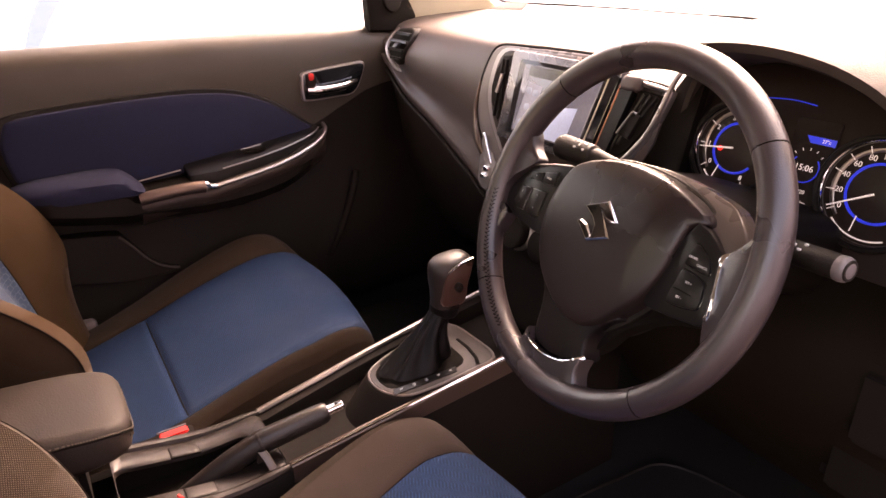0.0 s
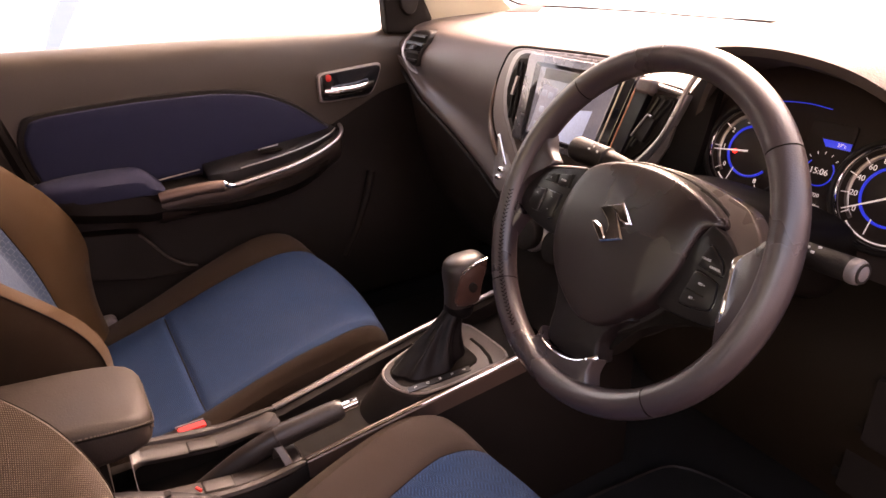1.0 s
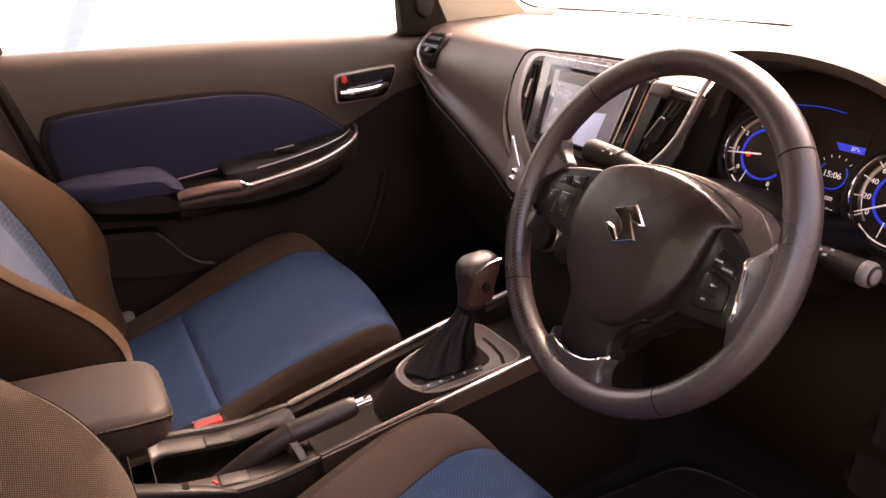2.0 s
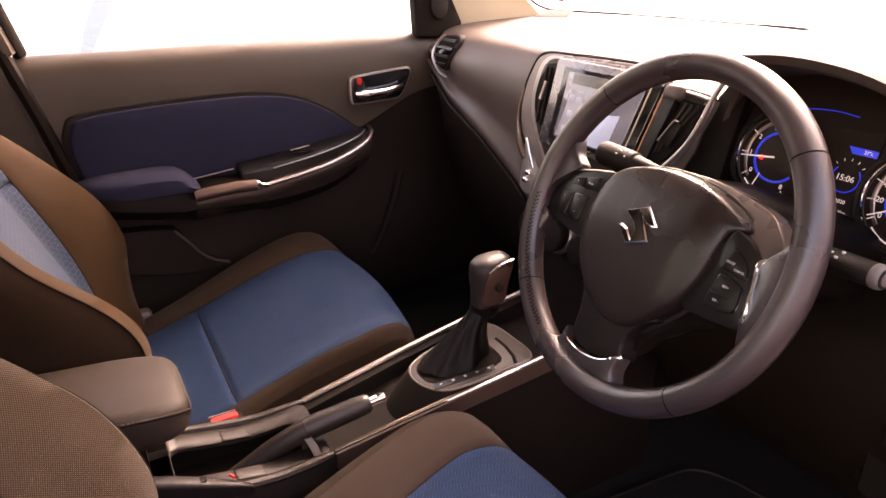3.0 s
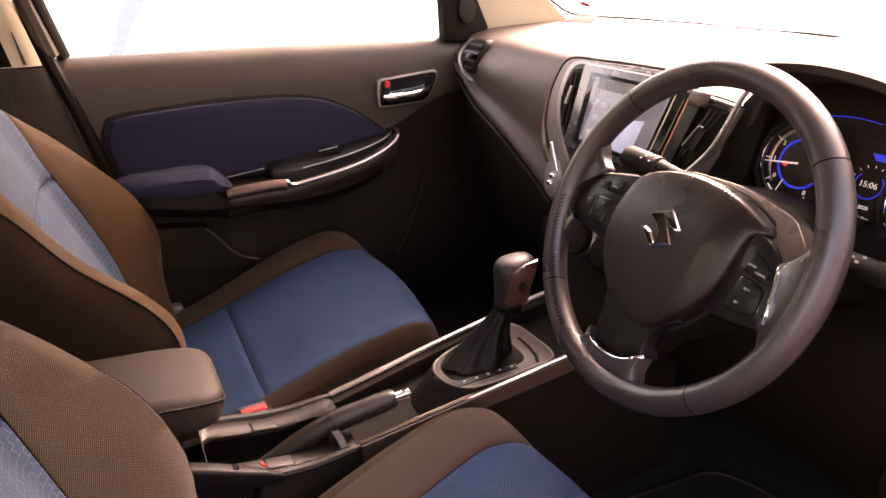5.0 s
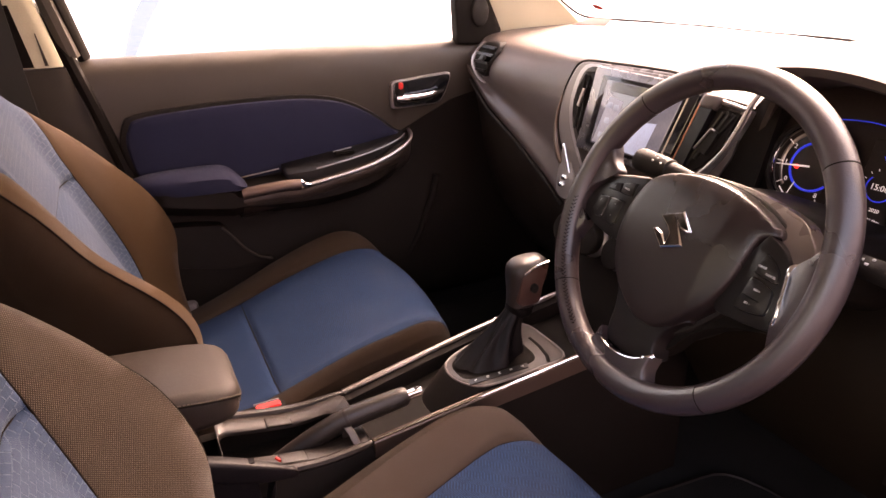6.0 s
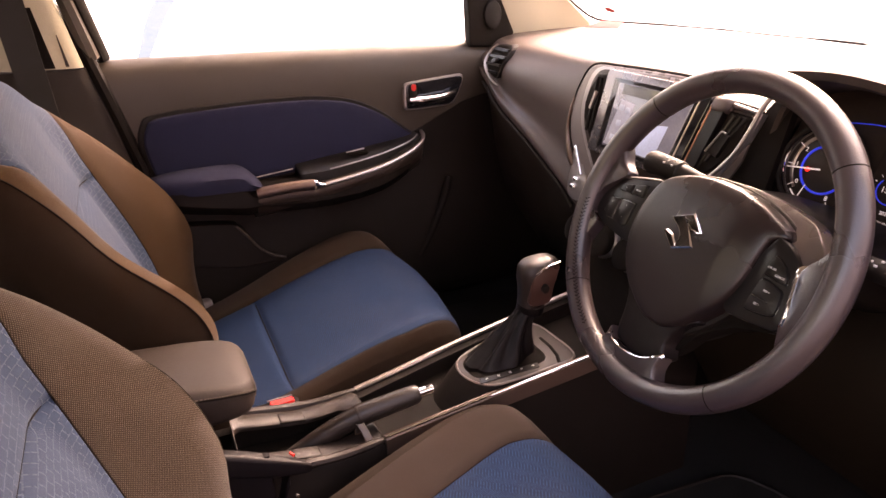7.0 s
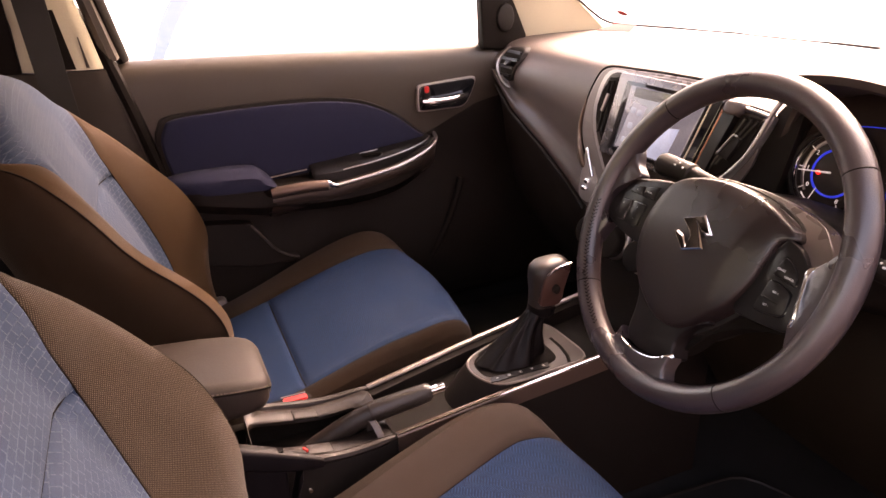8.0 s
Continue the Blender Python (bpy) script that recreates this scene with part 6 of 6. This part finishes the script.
part("bracket", loft([[(x + a, y + b, z) for a, b in rounded(0.006, 0.012, 0.002, 3)] for x, y, z in ((0.036, -0.289, 0.486), (0.040, -0.2885, 0.509), (0.043, -0.2880, 0.5125), (0.052, -0.284, 0.504), (0.062, -0.281, 0.494), (0.066, -0.279, 0.480))]), M_GATE, con, "small bent plastic bracket")

# armrest box
rings = []
for y, x0, x1, z0, z1 in ((-0.80, -0.080, 0.068, 0.600, 0.658), (-0.6, -0.083, 0.070, 0.594, 0.652), (-0.51, -0.083, 0.070, 0.589, 0.645), (-0.480, -0.082, 0.070, 0.589, 0.6415), (-0.458, -0.079, 0.067, 0.590, 0.638), (-0.444, -0.074, 0.062, 0.592, 0.634), (-0.436, -0.067, 0.055, 0.596, 0.629), (-0.431, -0.057, 0.045, 0.606, 0.623)):
    o = [(p[0], p[1]) for p in rounded(x1 - x0, z1 - z0, 0.015, 4, (x0 + x1) / 2, (z0 + z1) / 2)]
    rings.append([(a, y, b + 0.006 * (1 - ((a - (x0 + x1) / 2) / 0.09) ** 2) * (1 if b > (z0 + z1) / 2 else 0)) for a, b in o])
ar = thing("armrest", (0, -0.6, 0.5), "brown-grey padded armrest with a stitched seam", "armrest")
part("pad", loft(rings), M_ARM, ar, sharp=60)
SEAM = spline([(0.0680, -0.80, 0.6500), (0.0695, -0.60, 0.6440), (0.0693, -0.51, 0.6370), (0.0690, -0.480, 0.6335), (0.0662, -0.458, 0.6300), (0.0614, -0.444, 0.6260), (0.0546, -0.4360, 0.6220), (0.045, -0.4308, 0.6185), (0.0, -0.4306, 0.6180), (-0.050, -0.4308, 0.6180)], 8)
part("seam", tube(SEAM, 0.0013, 6), M_SEAM, ar, "dark stitched seam")
part("lid_base", box((-0.066, -0.80, 0.49), (0.050, -0.490, 0.606), 0.014, 3), M_DARK, ar, "black armrest base")
for p, q in zip(SEAM[6:70:1], SEAM[7:71:1]):
    n_ = max(1, int((q - p).length / 0.008))
    for i in range(n_):
        a_, b_ = p.lerp(q, i / n_), p.lerp(q, (i + 0.6) / n_)
        o = Vector((0.0006, 0.0004, 0.0032))
        part("stitch", tube([a_ + o, b_ + o], 0.0010, 4), M_STITCH, ar)


def buckle(at, tilt, label):
    b = thing("belt_buckle", at, label, "seat belt buckle", "seat belt buckles")
    return b, pose(*at, tilt)


def turned(bm, m):
    bmesh.ops.transform(bm, matrix=m, verts=bm.verts)
    return bm


b, m = buckle((-0.100, -0.376, 0.484), 0, "black seat belt buckle with a red release button")
part("housing", turned(loft([[(a * k, y, -0.012 * k + c * k - 0.002) for a, c in rounded(0.028, 0.026, 0.008, 4)] for y, k in ((-0.066, 0.55), (-0.060, 0.8), (-0.03, 0.98), (0.015, 1.0), (0.024, 0.85), (0.028, 0.5))]), m), M_BLACK, b)
part("release_button", turned(box((-0.007, -0.019, -0.003), (0.009, 0.021, 0.0022), 0.002), m), M_RED, b, "red release button")
part("button_edge", turned(tube([(-0.0085, -0.021, 0.0015), (-0.0085, 0.020, 0.0015)], 0.0018, 6), m), M_CAP, b, "pale edge behind the button")
part("stalk", turned(box((-0.010, -0.030, -0.20), (0.010, -0.002, -0.02), 0.004), m), M_DARK, b)

b, m = buckle((0.106, -0.416, 0.539), -27, "dark plum seat belt buckle on a broad stalk")
part("housing", loft([[(0.106 + a * k, y, z + c * k) for a, c in rounded(0.022, 0.036, 0.007, 4)] for y, z, k in ((-0.500, 0.566, 0.95), (-0.475, 0.555, 1.0), (-0.45, 0.544, 0.95), (-0.42, 0.531, 0.80), (-0.398, 0.522, 0.60), (-0.384, 0.516, 0.42), (-0.379, 0.514, 0.25))]), M_PLUM, b)
part("release_button", tube([(0.096, -0.404, 0.5395), (0.103, -0.400, 0.5385)], 0.0022, 6), M_RED, b, "edge of the red release button")
part("stalk", loft([[(0.104 + a * k, y + c * k * 0.4, z + c * k) for a, c in rounded(0.024, 0.030, 0.008, 4)] for y, z, k in ((-0.408, 0.520, 0.5), (-0.414, 0.509, 0.9), (-0.417, 0.490, 1.15), (-0.425, 0.46, 1.1), (-0.43, 0.38, 0.9))]), M_PLUM, b, "broad dark plum stalk")
# Added dark filler; hides the lit console wall where the gap is in shade.
part("gap_filler", loft([[(0.106 + a, y + b, z) for a, b in rounded(0.010, 0.075, 0.004, 3)] for y, z in ((-0.470, 0.556), (-0.468, 0.50), (-0.462, 0.40))]), M_PLUM, b, "dark filler under the buckle, in place of shade in the gap")
part("stalk_pin", tube([(0.114, -0.404, 0.4815), (0.119, -0.403, 0.4815)], 0.0026, 8), M_CHROME, b, "small bright pin")

# passenger seat belt hanging by the middle pillar
bm = loft([[(x - 0.0012, y - w, z), (x + 0.0012, y - w, z), (x + 0.0012, y + w, z), (x - 0.0012, y + w, z)] for x, y, w, z in ((-0.555, -0.695, 0.026, 1.36), (-0.590, -0.679, 0.026, 1.097), (-0.605, -0.671, 0.026, 0.97), (-0.612, -0.658, 0.026, 0.80), (-0.618, -0.645, 0.026, 0.32))])
solo("seat_belt", bm, M_BELT, "dark brown seat belt webbing by the middle pillar", "seat belt")

# floor mat with a raised edging in the driver's footwell
mat_o = curve2([(0.16, -0.05), (0.16, 0.30), (0.20, 0.42), (0.40, 0.46), (0.56, 0.40), (0.58, 0.10), (0.56, -0.06), (0.36, -0.09)])
fm = thing("floor_mat", (0.36, 0.15, 0.24), "black floor mat with a dull edging on the carpet", "floor mat")
part("mat", slab(mat_o, lambda a, b, d: (a, b, 0.2415 + d), 0.008, 0.003), M_CARPET, fm)
part("edging", tube([(a, b, 0.2495) for a, b in mat_o], 0.004, 6, True), M_DARK, fm, "dull dark edging")

# thin red sheet for the red blur on the dash top by the windscreen corner
bm = slab([(-0.597, 0.556), (-0.490, 0.572), (-0.505, 0.602), (-0.585, 0.598)], lambda a, b, d: (a, b, top_z(a, b) + 0.002 + 0.32 * max(0.0, b - 0.562) + d), 0.0015, 0.0003)
solo("leaflet", bm, M_LEAF, "thin faded red sheet with a lifted edge on the dashboard top", "leaflet")
